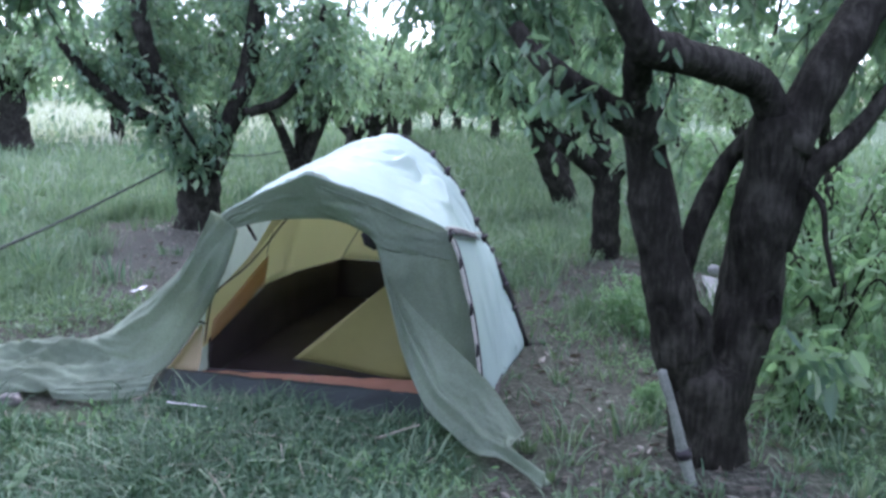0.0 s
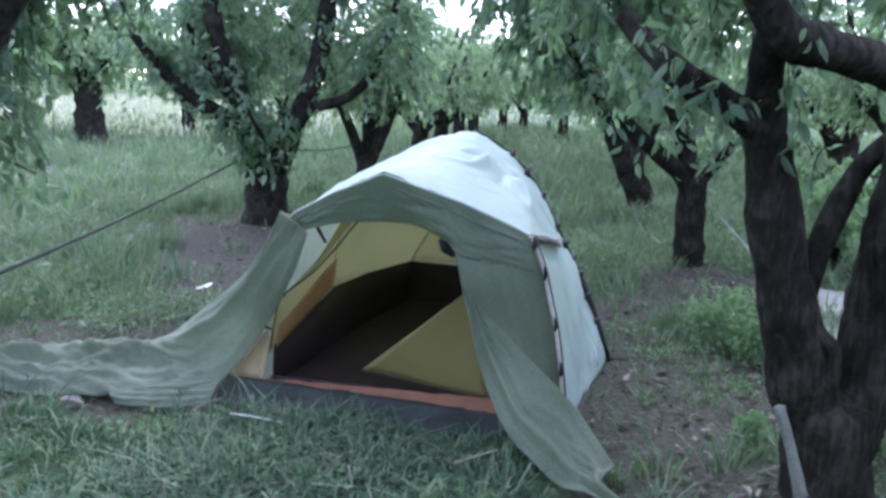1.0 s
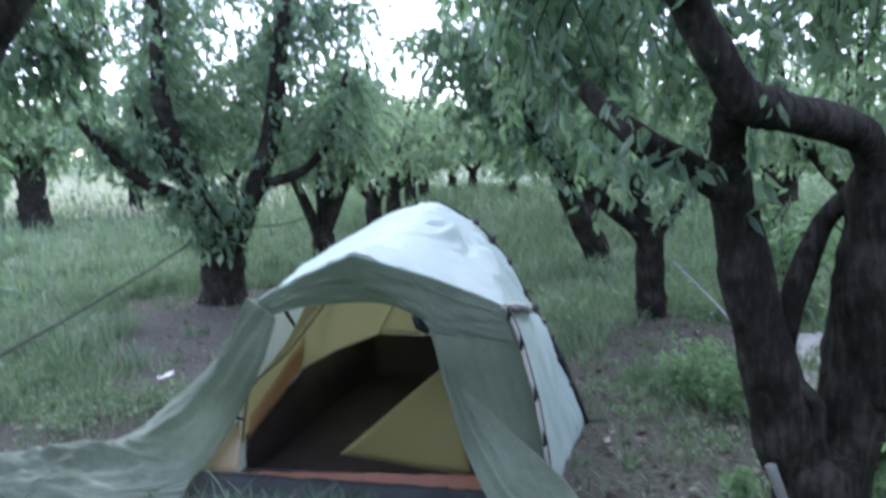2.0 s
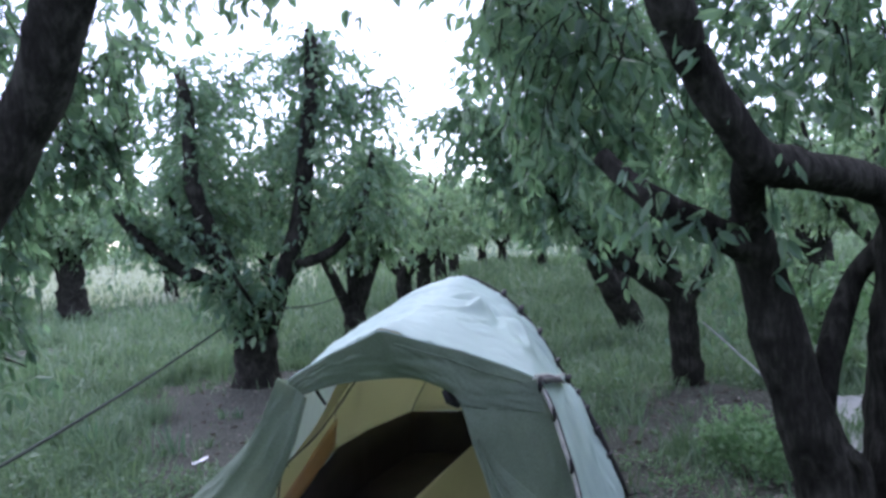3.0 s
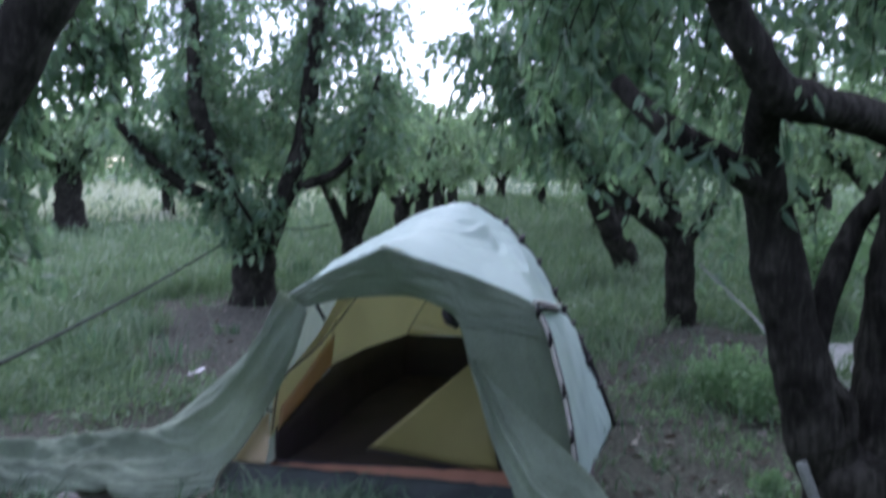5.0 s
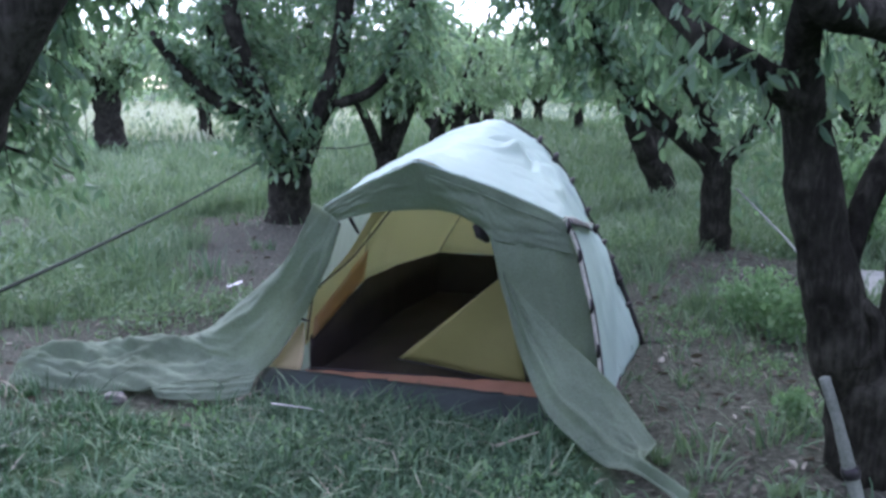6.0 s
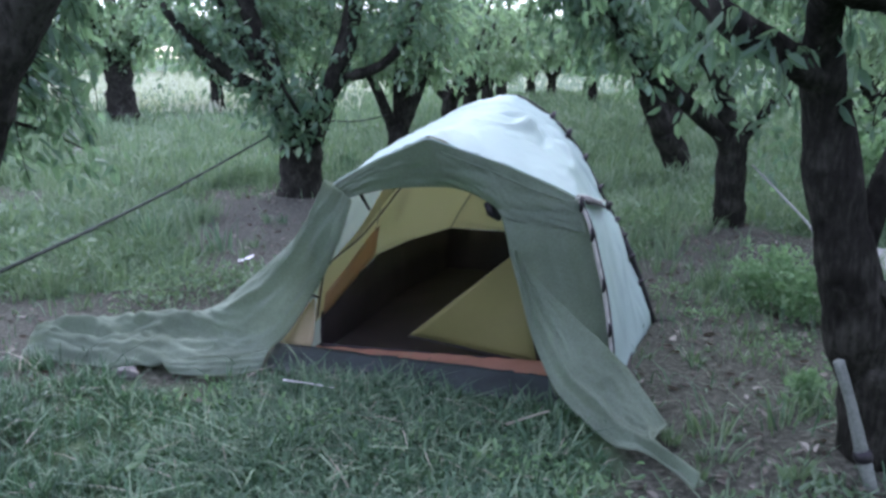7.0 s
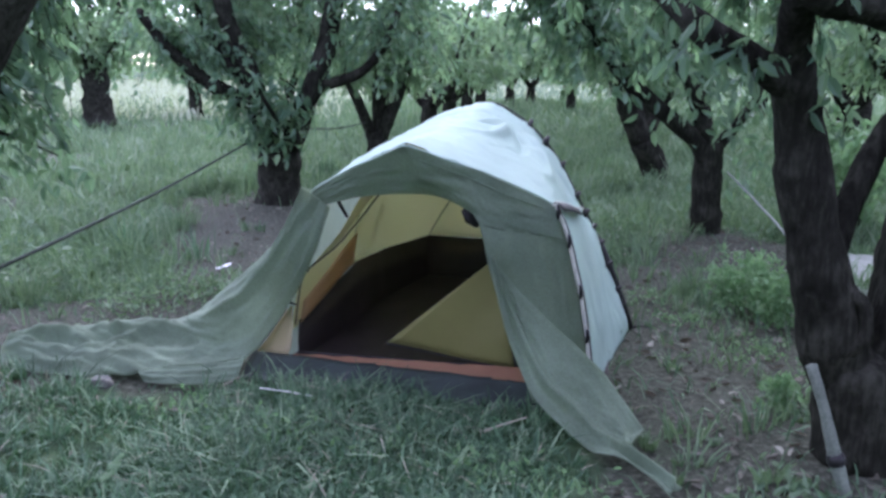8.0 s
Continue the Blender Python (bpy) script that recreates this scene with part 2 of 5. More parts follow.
def sheet(name, rows, material, parent, label="", thick=0.0025):
    """Cloth from rows of points, with a thickness."""
    nv, nu = len(rows), len(rows[0])
    verts = [p for r in rows for p in r]
    faces = [(j * nu + i, j * nu + i + 1, (j + 1) * nu + i + 1, (j + 1) * nu + i) for j in range(nv - 1) for i in range(nu - 1)]
    ob = mesh_object(name, verts, faces, material, parent, label)
    if thick:
        md = ob.modifiers.new("thickness", "SOLIDIFY")
        md.thickness = thick
        md.offset = 0
    return ob


# ---- ground ----
BASES = [(-1.46, 8.05), (2.39, 6.38), (1.55, 2.46), (2.79, 9.0), (-0.62, 10.8), (-1.95, 2.75), (-7.45, 18.4)]


def height(x, y):
    z = 0.05 * noise.noise(Vector((x * 0.35, y * 0.35, 0))) + 0.018 * noise.noise(Vector((x * 2.3, y * 2.3, 4)))
    near = max(0.0, 1 - math.hypot(x - 0.1, (y - 4.2) * 0.7) / 2.2)
    z *= 1 - 0.9 * min(1, near * 2)
    for bx, by in BASES:
        d = math.hypot(x - bx, y - by)
        if d < 2:
            z += 0.10 * math.exp(-(d / 0.5) ** 2)
    return z


def turf_at(x, y):
    """0 bare soil, 1 full grass."""
    right = 1.15 + 0.19 * y          # line of the tree row beside the tent
    w = 0.25 * noise.noise(Vector((x * 0.9, y * 0.9, 7))) + 0.12 * noise.noise(Vector((x * 2.7, y * 2.7, 9)))
    t = 1.0
    # worn path along the tree row beyond the tent, running out sideways before the meadow
    if 3.3 < y < 9.2:
        edge = float(np.interp(y, (3.3, 3.9, 4.1, 4.5, 4.8, 5.7, 6.4, 7.3, 8.3, 9.2), (-1.2, -3.2, -7, -7, -1.8, -1.85, -2.2, -2.1, -1.95, -1.5)))
        t = min(t, max(0.03, 0.4 + (edge - x) / 0.5 + 1.6 * w))
        if 4.6 < y < 5.9 and x < -1.95:
            t = max(t, 0.32 + 2.4 * w)
        if x > 0.6:
            t = 1.0
        elif x > -0.9 and y > 6:
            t = max(t, min(1, (x + 0.9) / 0.5 + w))
    elif y >= 9.2:
        t = min(t, max(0.6, (abs(x + 1.85 - 0.11 * y) - 0.1 + w) / 0.6))
    d = abs(x - right + 0.25)
    t = min(t, max(0.08 if y < 4 else 0.3 + 0.9 * w if y < 5.6 else 0.5 if y < 7 else 0.75, (d - 0.42 + w) / 0.6))
    if x > 0.7 and 2.0 < y < 5.4 and x < right + 0.3:
        t = min(t, max(0.03, 0.14 + 1.4 * w))
    t = min(t, max(0.05, (math.hypot((x - 2.5) * 0.7, y - 5.7) - 0.35 + w) / 0.5))
    t = min(t, max(0.05, (math.hypot((x + 6.6) * 0.55, y - 18.9) - 0.7 + w) / 0.6))
    if x < -1.4 and 4.5 < y < 13:
        t = min(t, max(0.2, 0.85 + 1.7 * noise.noise(Vector((x * 0.8, y * 0.55, 17)))))
    if x < -1.0 and y < 3.4:
        t = min(t, 0.48 + 1.6 * w)
    return min(1.0, max(0.0, t))


def build_ground():
    def axis(lo, hi, near_lo, near_hi, step):
        vals = list(np.arange(near_lo, near_hi, step))
        s, v = step, near_hi
        while v < hi:
            vals.append(v)
            s *= 1.22
            v += s
        vals.append(hi)
        s, v = step * 1.22, near_lo - step
        while v > lo:
            vals.insert(0, v)
            s *= 1.22
            v -= s
        vals.insert(0, lo)
        return vals
    xs, ys = axis(-900, 900, -6, 7, 0.09), axis(-300, 1800, -0.5, 14, 0.09)
    verts = [(x, y, height(x, y) if abs(x) < 40 and abs(y) < 60 else 0.0) for y in ys for x in xs]
    nx = len(xs)
    faces = [(j * nx + i, j * nx + i + 1, (j + 1) * nx + i + 1, (j + 1) * nx + i) for j in range(len(ys) - 1) for i in range(nx - 1)]
    ob = mesh_object("ground", verts, faces, ground_material())
    at = ob.data.attributes.new("turf", "FLOAT", "POINT")
    at.data.foreach_set("value", [turf_at(x, y) if abs(x) < 60 and y < 80 else 0.9 for y in ys for x in xs])
    tagged(ob, "orchard ground of bare soil and green grass", "ground", kind="structure")


build_ground()

# ---- trees ----
RNG = np.random.default_rng(11)


def leaf_arrays(pos, axis, size, simple):
    """Leaves as folded, pointed blades: verts and triangles."""
    n = len(pos)
    rnd = RNG.normal(size=(n, 3))
    side = np.cross(axis, rnd)
    side /= np.linalg.norm(side, axis=1)[:, None] + 1e-9
    nor = np.cross(axis, side)
    L, W = size[:, None], size[:, None] * RNG.uniform(0.17, 0.27, (n, 1))
    if simple:
        quad = np.stack([pos, pos + axis * L * 0.45 + side * W, pos + axis * L - nor * L * 0.12, pos + axis * L * 0.45 - side * W], 1)
        tri = np.array([[0, 1, 2], [0, 2, 3]])
        k = 4
    else:
        curl = nor * L * RNG.uniform(0, 0.3, (n, 1))
        rib1, rib2 = pos + axis * L * 0.3 - nor * L * 0.05, pos + axis * L * 0.66 - nor * L * 0.07 - curl * 0.3
        lift = nor * W * 0.2
        quad = np.stack([pos, pos + axis * L * 0.26 + side * W * 0.85 + lift, pos + axis * L * 0.64 + side * W * 0.82 + lift - curl * 0.3, pos + axis * L - curl,
                         pos + axis * L * 0.64 - side * W * 0.82 + lift - curl * 0.3, pos + axis * L * 0.26 - side * W * 0.85 + lift, rib1, rib2], 1)
        tri = np.array([[0, 1, 6], [1, 2, 7], [1, 7, 6], [2, 3, 7], [3, 4, 7], [4, 5, 6], [4, 6, 7], [5, 0, 6]])
        k = 8
    verts = quad.reshape(-1, 3)
    tris = (np.arange(n)[:, None, None] * k + tri[None]).reshape(-1, 3)
    return verts, tris


def grow_sprays(lines, count, reach, droop, low, top, per, size, spread=1.0, bias=(0, 0, 0), veto=None):
    """Twigs that leave the given branch lines, and the leaves on them. Returns twig lines, leaf places, ways and sizes."""
    twigs, pos, axs, siz = [], [], [], []
    lens = np.array([np.linalg.norm(np.diff(l, axis=0), axis=1).sum() for l in lines])
    pick = RNG.choice(len(lines), count, p=lens / lens.sum())
    for li in pick:
        l = lines[li]
        u = RNG.uniform(0.12, 1.0) ** 0.75 * (len(l) - 1)
        i = min(int(u), len(l) - 2)
        s = l[i] + (l[i + 1] - l[i]) * (u - i)
        if s[2] < low:
            continue
        d = RNG.normal(size=3) * np.array([spread, spread, 0.6]) + np.array([0, 0, 0.35]) + np.array(bias)
        d /= np.linalg.norm(d)
        ln = reach * RNG.uniform(0.45, 1.15)
        steps = 6
        p = s.copy()
        line = [p.copy()]
        for q in range(steps):
            d = d + np.array([0, 0, -droop * RNG.uniform(0.6, 1.4)]) / steps * 2 + RNG.normal(size=3) * 0.1
            d /= np.linalg.norm(d)
            p = p + d * ln / steps
            line.append(p.copy())
        line = np.array(line)
        if line[-1][2] > top:
            line[:, 2] -= line[-1][2] - top
        if line[:, 2].min() < low - 0.35 or (veto and any(veto(*q) for q in line)):
            continue
        twigs.append(line)
        m = max(3, int(per * ln / reach * RNG.uniform(0.7, 1.3)))
        w = RNG.uniform(0.12, 1.0, m) * steps
        k = np.minimum(w.astype(int), steps - 1)
        at = line[k] + (line[k + 1] - line[k]) * (w - k)[:, None]
        a = (line[k + 1] - line[k]) / (ln / steps) * 0.5 + RNG.normal(size=(m, 3)) * 0.55 + np.array([0, 0, -0.6])
        a /= np.linalg.norm(a, axis=1)[:, None]
        pos.append(at + RNG.normal(size=(m, 3)) * 0.012)
        axs.append(a)
        siz.append(size * RNG.uniform(0.55, 1.2, m))
    return twigs, np.vstack(pos), np.vstack(axs), np.concatenate(siz)


def twig_mesh(name, twigs, r, parent):
    """Thin three-sided twigs, joined."""
    verts, tris = [], []
    for l in twigs:
        b = len(verts)
        n = len(l)
        for i, p in enumerate(l):
            rr = r * (1 - 0.8 * i / n)
            for w in (0, 2.09, 4.19):
                verts.append((p[0] + rr * math.cos(w), p[1] + rr * math.sin(w), p[2]))
        for i in range(n - 1):
            for k in range(3):
                a, c = b + i * 3 + k, b + i * 3 + (k + 1) % 3
                tris += [(a, c, c + 3), (a, c + 3, a + 3)]
    return fast_mesh(name, np.array(verts), np.array(tris), BARK, parent, True)


def fruit_tree(label, base, trunk, limbs, sprays=700, reach=0.6, droop=0.8, low=0.9, top=4.2, per=16, size=0.085,
               simple=False, bark=None, leaf=None, twig_r=0.005, extra=(), seg=12, group="orchard trees", spread=1.0, bias=(0, 0, 0), veto=None):
    """A tree from its trunk line and limb lines, with twigs and single leaves."""
    bark = bark or BARK
    th = empty("fruit_tree", label, "tree", group, at=(0, 0, 0))
    r0, r1, pts = trunk
    n = 14
    line = spline(pts, n)
    rad = np.linspace(r0, r1, n)
    rad[0] *= 1.45
    rad[1] *= 1.2
    rad[2] *= 1.07
    tube("trunk", line, rad, bark, th, seg=seg + 4, lumps=0.22, seed=base[0])
    lines = []
    for r0, r1, pts in limbs:
        n = 6 * len(pts)
        l = spline(pts, n)
        rad = np.linspace(r0, r1, n)
        tube("limb", l, rad, bark, th, seg=seg, lumps=0.2, seed=pts[0][0] + 3)
        lines.append(l)
    lines += [spline(e, 10) for e in extra]
    tw, p, a, s = grow_sprays(lines, sprays, reach, droop, low, top, per, size, spread, bias, veto)
    tagged(twig_mesh("fine_branching", tw, twig_r, th), kind="stuff")
    v, t = leaf_arrays(p, a, s, simple)
    tagged(fast_mesh("crown", v, t, leaf or LEAF, th), kind="stuff")
    return th


def vase(base, trunk_h, reach, top, n, seed, r=0.15, lean=(0, 0)):
    """Trunk and limbs of an open, vase-shaped orchard tree."""
    g = np.random.default_rng(seed)
    bx, by = base
    z0 = height(bx, by) if abs(bx) < 40 else 0
    cx, cy = bx + lean[0], by + lean[1]
    trunk = (r, r * 0.85, [(bx, by, z0 - 0.08), (bx + lean[0] * 0.5, by + lean[1] * 0.5, trunk_h * 0.5), (cx, cy, trunk_h)])
    limbs = []
    a0 = g.uniform(0, 6.28)
    for i in range(n):
        a = a0 + i * 6.283 / n + g.uniform(-0.35, 0.35)
        d = reach * g.uniform(0.75, 1.1)
        h = top * g.uniform(0.8, 1.0)
        pts = [(cx, cy, trunk_h - 0.1)]
        for f, q in ((0.4, 0.22), (0.75, 0.55), (1.0, 1.0)):
            pts.append((cx + math.cos(a) * d * f + g.uniform(-0.1, 0.1), cy + math.sin(a) * d * f + g.uniform(-0.1, 0.1), trunk_h + (h - trunk_h) * q))
        limbs.append((r * 0.5, r * 0.16, pts))
        if g.uniform() < 0.8:
            b = a + g.uniform(-0.9, 0.9)
            p1 = np.array(pts[1])
            p2 = p1 + np.array([math.cos(b) * 0.45, math.sin(b) * 0.45, 0.45])
            limbs.append((r * 0.3, r * 0.12, [tuple(p1), tuple(p2), tuple(p2 + np.array([math.cos(b) * 0.3, math.sin(b) * 0.3, 0.8]))]))
    return trunk, limbs


# the twin-stemmed tree close beside the tent
twin_tree = fruit_tree(
    "large old fruit tree with twin dark stems and drooping green leaves", (1.55, 2.46),
    (0.165, 0.15, [(1.55, 2.47, -0.05), (1.54, 2.47, 0.2), (1.52, 2.48, 0.46)]),
    [(0.115, 0.045, [(1.5, 2.47, 0.33), (1.35, 2.45, 0.72), (1.26, 2.45, 1.05), (1.175, 2.42, 1.35), (1.1, 2.31, 1.54), (1.03, 2.12, 1.67)]),
     (0.05, 0.03, [(1.36, 2.46, 0.8), (1.46, 2.53, 1.04), (1.56, 2.56, 1.25), (1.66, 2.47, 1.42)]),
     (0.135, 0.1, [(1.56, 2.5, 0.3), (1.68, 2.5, 0.71), (1.67, 2.45, 1.07), (1.68, 2.4, 1.44)]),
     (0.1, 0.04, [(1.7, 2.4, 1.33), (1.81, 2.4, 1.56), (1.91, 2.4, 1.75), (2.05, 2.42, 1.98), (2.25, 2.5, 2.5), (2.4, 2.6, 3.1)]),
     (0.065, 0.02, [(1.74, 2.45, 0.95), (1.8, 2.4, 1.23), (1.93, 2.35, 1.38), (2.2, 2.3, 1.8)]),
     (0.062, 0.058, [(1.67, 2.4, 1.36), (1.6, 2.37, 1.51), (1.48, 2.3, 1.575), (1.25, 2.2, 1.62), (1.1, 2.13, 1.635)]),
     (0.06, 0.05, [(1.16, 2.15, 1.63), (1.05, 2.11, 1.66), (0.97, 2.08, 1.75), (0.885, 2.05, 1.865), (0.805, 2.0, 1.99), (0.745, 1.95, 2.12), (0.62, 1.9, 2.6)]),
     (0.046, 0.014, [(0.64, 1.9, 2.52), (0.56, 1.87, 2.85), (0.6, 1.9, 3.3)]),
     (0.03, 0.01, [(0.66, 1.91, 2.48), (0.85, 2.1, 2.8), (1.0, 2.3, 3.2)]),
     (0.016, 0.005, [(1.36, 2.47, 0.84), (1.42, 2.53, 0.92), (1.47, 2.58, 0.98), (1.56, 2.66, 1.08)]),
     (0.014, 0.009, [(1.77, 2.36, 1.2), (1.81, 2.3, 1.13), (1.83, 2.28, 0.99), (1.87, 2.26, 0.84)]),
     (0.06, 0.03, [(1.18, 2.41, 1.38), (1.02, 2.35, 1.455), (0.87, 2.32, 1.53), (0.78, 2.36, 1.61), (0.7, 2.45, 1.72)])],
    sprays=1250, reach=0.58, droop=1.0, low=1.45, top=3.8, per=19, size=0.08, seg=14, bias=(-0.1, 0.9, 0), veto=lambda x, y, z: x > 0.98 and y < 2.5 and z < 2.6 - 0.9 * max(0, x - 1.0) or (x > 0.6 and y < 2.15 and z < 2.65) or (x > 0.55 and x < 1.15 and y < 2.5 and z < 1.9) or (x < 0.9 and z < 1.6) or (z < 1.62 and x < 1.5 and x > 0.36 * y) or (x < 0.11 * y and z < 2.4) or (x < 0.15 * y and z < 2.05),
    extra=[[(0.8, 2.0, 1.99), (0.7, 2.3, 2.1), (0.5, 2.6, 2.25), (0.25, 2.9, 2.4)], [(0.83, 2.03, 1.9), (0.76, 2.5, 2.05), (0.6, 2.9, 2.15)],
           [(1.1, 2.3, 1.8), (1.2, 2.9, 2.1), (1.1, 3.4, 2.3)], [(1.8, 2.5, 2.0), (1.6, 3.0, 2.3), (1.3, 3.5, 2.5)], [(0.6, 2.6, 2.3), (0.5, 3.2, 2.35), (0.35, 3.6, 2.3)], [(0.62, 1.9, 2.6), (0.5, 2.4, 2.75), (0.4, 3.0, 2.8)], [(0.7, 2.0, 2.3), (0.9, 2.7, 2.7), (0.9, 3.3, 2.8)], [(2.0, 2.5, 2.4), (2.1, 3.2, 2.6), (2.2, 3.8, 2.5)],
           [(0.95, 2.4, 1.6), (0.85, 2.8, 1.85), (0.7, 3.2, 1.9)], [(0.7, 2.4, 1.7), (0.6, 2.9, 1.95), (0.45, 3.3, 2.0)], [(1.2, 2.5, 1.6), (1.35, 3.0, 1.8), (1.4, 3.5, 1.9)],
           [(2.2, 2.5, 1.8), (2.4, 2.9, 2.1), (2.5, 3.4, 2.2)], [(1.9, 2.6, 1.9), (2.1, 3.1, 2.2), (2.3, 3.6, 2.3)],
           [(0.5, 2.9, 2.95), (0.25, 3.0, 2.9), (0.05, 3.0, 2.75)], [(0.35, 2.9, 2.5), (0.65, 3.3, 2.75), (1.15, 3.4, 2.9)], [(0.5, 3.3, 2.4), (0.85, 3.4, 2.6), (1.15, 3.5, 2.6)], [(0.5, 3.2, 3.0), (0.9, 3.4, 3.2), (1.4, 3.4, 3.2)],
           [(1.3, 2.8, 2.5), (1.6, 3.2, 2.8), (1.95, 3.3, 3.0)]])


def hanging_leaves():
    """Short leafy shoots that hang about the tree's forks."""
    lines = [spline(l, 10) for l in ([(1.16, 2.36, 1.42), (0.95, 2.28, 1.52), (0.7, 2.24, 1.64)], [(1.2, 2.36, 1.3), (1.12, 2.24, 1.55), (1.04, 2.06, 1.7)],
                                     [(1.5, 2.4, 1.3), (1.35, 2.35, 1.35), (1.25, 2.35, 1.3)], [(1.02, 2.06, 1.72), (0.85, 1.98, 1.9), (0.76, 1.92, 2.1)])]
    tw2, p2, a2, s2 = grow_sprays(lines[:1], 5, 0.2, 0.9, 1.3, 2.6, 7, 0.072, 0.8, (-0.1, -0.25, 0.1))
    tw, p, a, s = grow_sprays(lines, 24, 0.17, 1.2, 1.3, 2.6, 6, 0.072, 0.8, (-0.2, 0.1, 0))
    tw, p, a, s = tw + tw2, np.vstack([p, p2]), np.vstack([a, a2]), np.concatenate([s, s2])
    tagged(twig_mesh("hanging_branching", tw, 0.003, twin_tree), kind="stuff")
    v, t = leaf_arrays(p, a, s, False)
    tagged(fast_mesh("hanging_foliage", v, t, LEAF, twin_tree), kind="stuff")


hanging_leaves()

# the tree whose limb hangs in beside the camera
leaning_tree = fruit_tree(
    "fruit tree with a dark leaning limb and hanging leaves", (-1.95, 2.75),
    (0.15, 0.12, [(-1.98, 2.78, -0.05), (-1.9, 2.75, 0.5), (-1.75, 2.72, 0.95)]),
    [(0.11, 0.075, [(-1.78, 2.73, 0.8), (-1.6, 2.72, 1.28), (-1.42, 2.7, 1.58), (-1.17, 2.65, 1.93), (-1.04, 2.6, 2.15), (-0.95, 2.55, 2.33), (-0.8, 2.5, 2.6), (-0.64, 2.46, 3.0)]),
     (0.072, 0.018, [(-0.62, 2.47, 2.95), (-0.5, 2.45, 3.3), (-0.45, 2.5, 3.75)]),
     (0.05, 0.014, [(-0.64, 2.47, 2.9), (-0.85, 2.6, 3.2), (-1.0, 2.7, 3.6)]),
     (0.08, 0.03, [(-1.8, 2.74, 0.85), (-2.1, 2.9, 1.4), (-2.3, 3.1, 2.0), (-2.4, 3.2, 2.8)]),
     (0.012, 0.004, [(-1.82, 2.85, 1.2), (-1.75, 3.1, 1.21), (-1.66, 3.3, 1.14), (-1.57, 3.42, 1.06)]),
     (0.04, 0.015, [(-1.75, 2.75, 1.0), (-1.75, 3.1, 1.45), (-1.72, 3.5, 1.75), (-1.6, 3.9, 2.0)])],
    sprays=1000, reach=0.55, droop=0.9, low=1.3, top=4.0, per=18, size=0.08, bias=(-0.2, 0.9, 0),
    veto=lambda x, y, z: y < 2.95 and x > -1.6 and z < 2.75 or z < 1.7 and x > -0.43 * y or z < 2.4 and x > -0.29 * y,
    extra=[[(-1.75, 3.1, 1.4), (-1.65, 3.3, 1.3), (-1.5, 3.4, 1.15)], [(-1.95, 3.2, 1.5), (-1.8, 3.6, 1.55), (-1.65, 4.0, 1.5)], [(-1.71, 3.0, 1.75), (-1.5, 3.5, 1.9), (-1.3, 3.9, 2.1)], [(-0.82, 2.55, 2.5), (-0.7, 2.8, 2.7), (-0.5, 3.1, 2.8)], [(-0.6, 2.5, 3.05), (-0.5, 2.9, 3.05), (-0.35, 3.2, 2.9)], [(-0.8, 2.9, 2.9), (-0.75, 3.3, 2.9), (-0.8, 3.6, 2.75)], [(-1.9, 3.2, 2.2), (-1.75, 3.5, 2.5), (-1.5, 3.7, 2.9)], [(-1.6, 3.3, 1.9), (-1.35, 3.6, 2.1), (-1.15, 3.9, 2.15)], [(-1.9, 3.2, 1.9), (-1.6, 3.8, 2.3), (-1.2, 4.2, 2.6)]])

# the tree beyond the tent, with four limbs
def above_crown(x, y, z):
    """Open sky between and beside the limbs' tops."""
    return z > float(np.interp(x, (-2.9, -1.75, -1.55, -1.1, -0.95, -0.55, -0.4, 0.2, 0.4), (3.5, 3.6, 3.4, 3.4, 3.9, 4.0, 3.5, 3.25, 2.8))) + 1.0 * noise.noise(Vector((x * 4, y * 3, z * 3)))


stout_tree = fruit_tree(
    "old fruit tree with a stout trunk and four dark limbs", (-1.46, 8.05),
    (0.235, 0.2, [(-1.46, 8.05, -0.05), (-1.47, 8.05, 0.4), (-1.45, 8.0, 0.82)]),
    [(0.1, 0.04, [(-1.55, 7.95, 0.8), (-1.7, 7.88, 1.06), (-2.07, 7.7, 1.31), (-2.36, 7.5, 1.62), (-2.55, 7.4, 1.92)]),
     (0.13, 0.045, [(-1.52, 7.97, 0.75), (-1.62, 7.93, 1.1), (-1.77, 7.9, 1.56), (-1.91, 7.8, 2.11), (-1.91, 7.8, 2.82), (-1.97, 7.8, 3.25)]),
     (0.075, 0.03, [(-1.7, 7.9, 1.28), (-1.9, 7.95, 1.45), (-2.08, 8.1, 1.69), (-2.29, 8.2, 2.1)]),
     (0.135, 0.05, [(-1.36, 7.97, 0.65), (-1.2, 7.93, 1.0), (-1.05, 7.9, 1.3), (-0.89, 7.85, 1.79), (-0.77, 7.8, 2.56), (-0.68, 7.8, 3.27), (-0.68, 7.8, 3.55)]),
     (0.064, 0.025, [(-1.05, 7.9, 1.24), (-0.58, 7.7, 1.39), (-0.29, 7.6, 1.76), (-0.14, 7.5, 2.3)]),
     (0.03, 0.012, [(-1.4, 7.9, 0.75), (-1.42, 7.6, 0.98), (-1.5, 7.4, 1.2)])],
    sprays=1750, reach=0.85, droop=0.7, low=1.5, top=4.0, per=18, size=0.093, bias=(0, 0.75, 0.1), veto=above_crown,
    extra=[[(-1.5, 8.3, 1.3), (-1.3, 9.0, 2.2), (-1.1, 9.3, 2.8)], [(-1.5, 8.3, 1.3), (-2.0, 8.9, 2.2), (-2.2, 9.2, 2.8)], [(-1.9, 7.9, 2.8), (-1.6, 8.2, 3.2), (-1.2, 8.3, 3.5)], [(-0.75, 7.8, 2.6), (-0.3, 8.0, 2.9), (0.2, 8.1, 3.1)]])

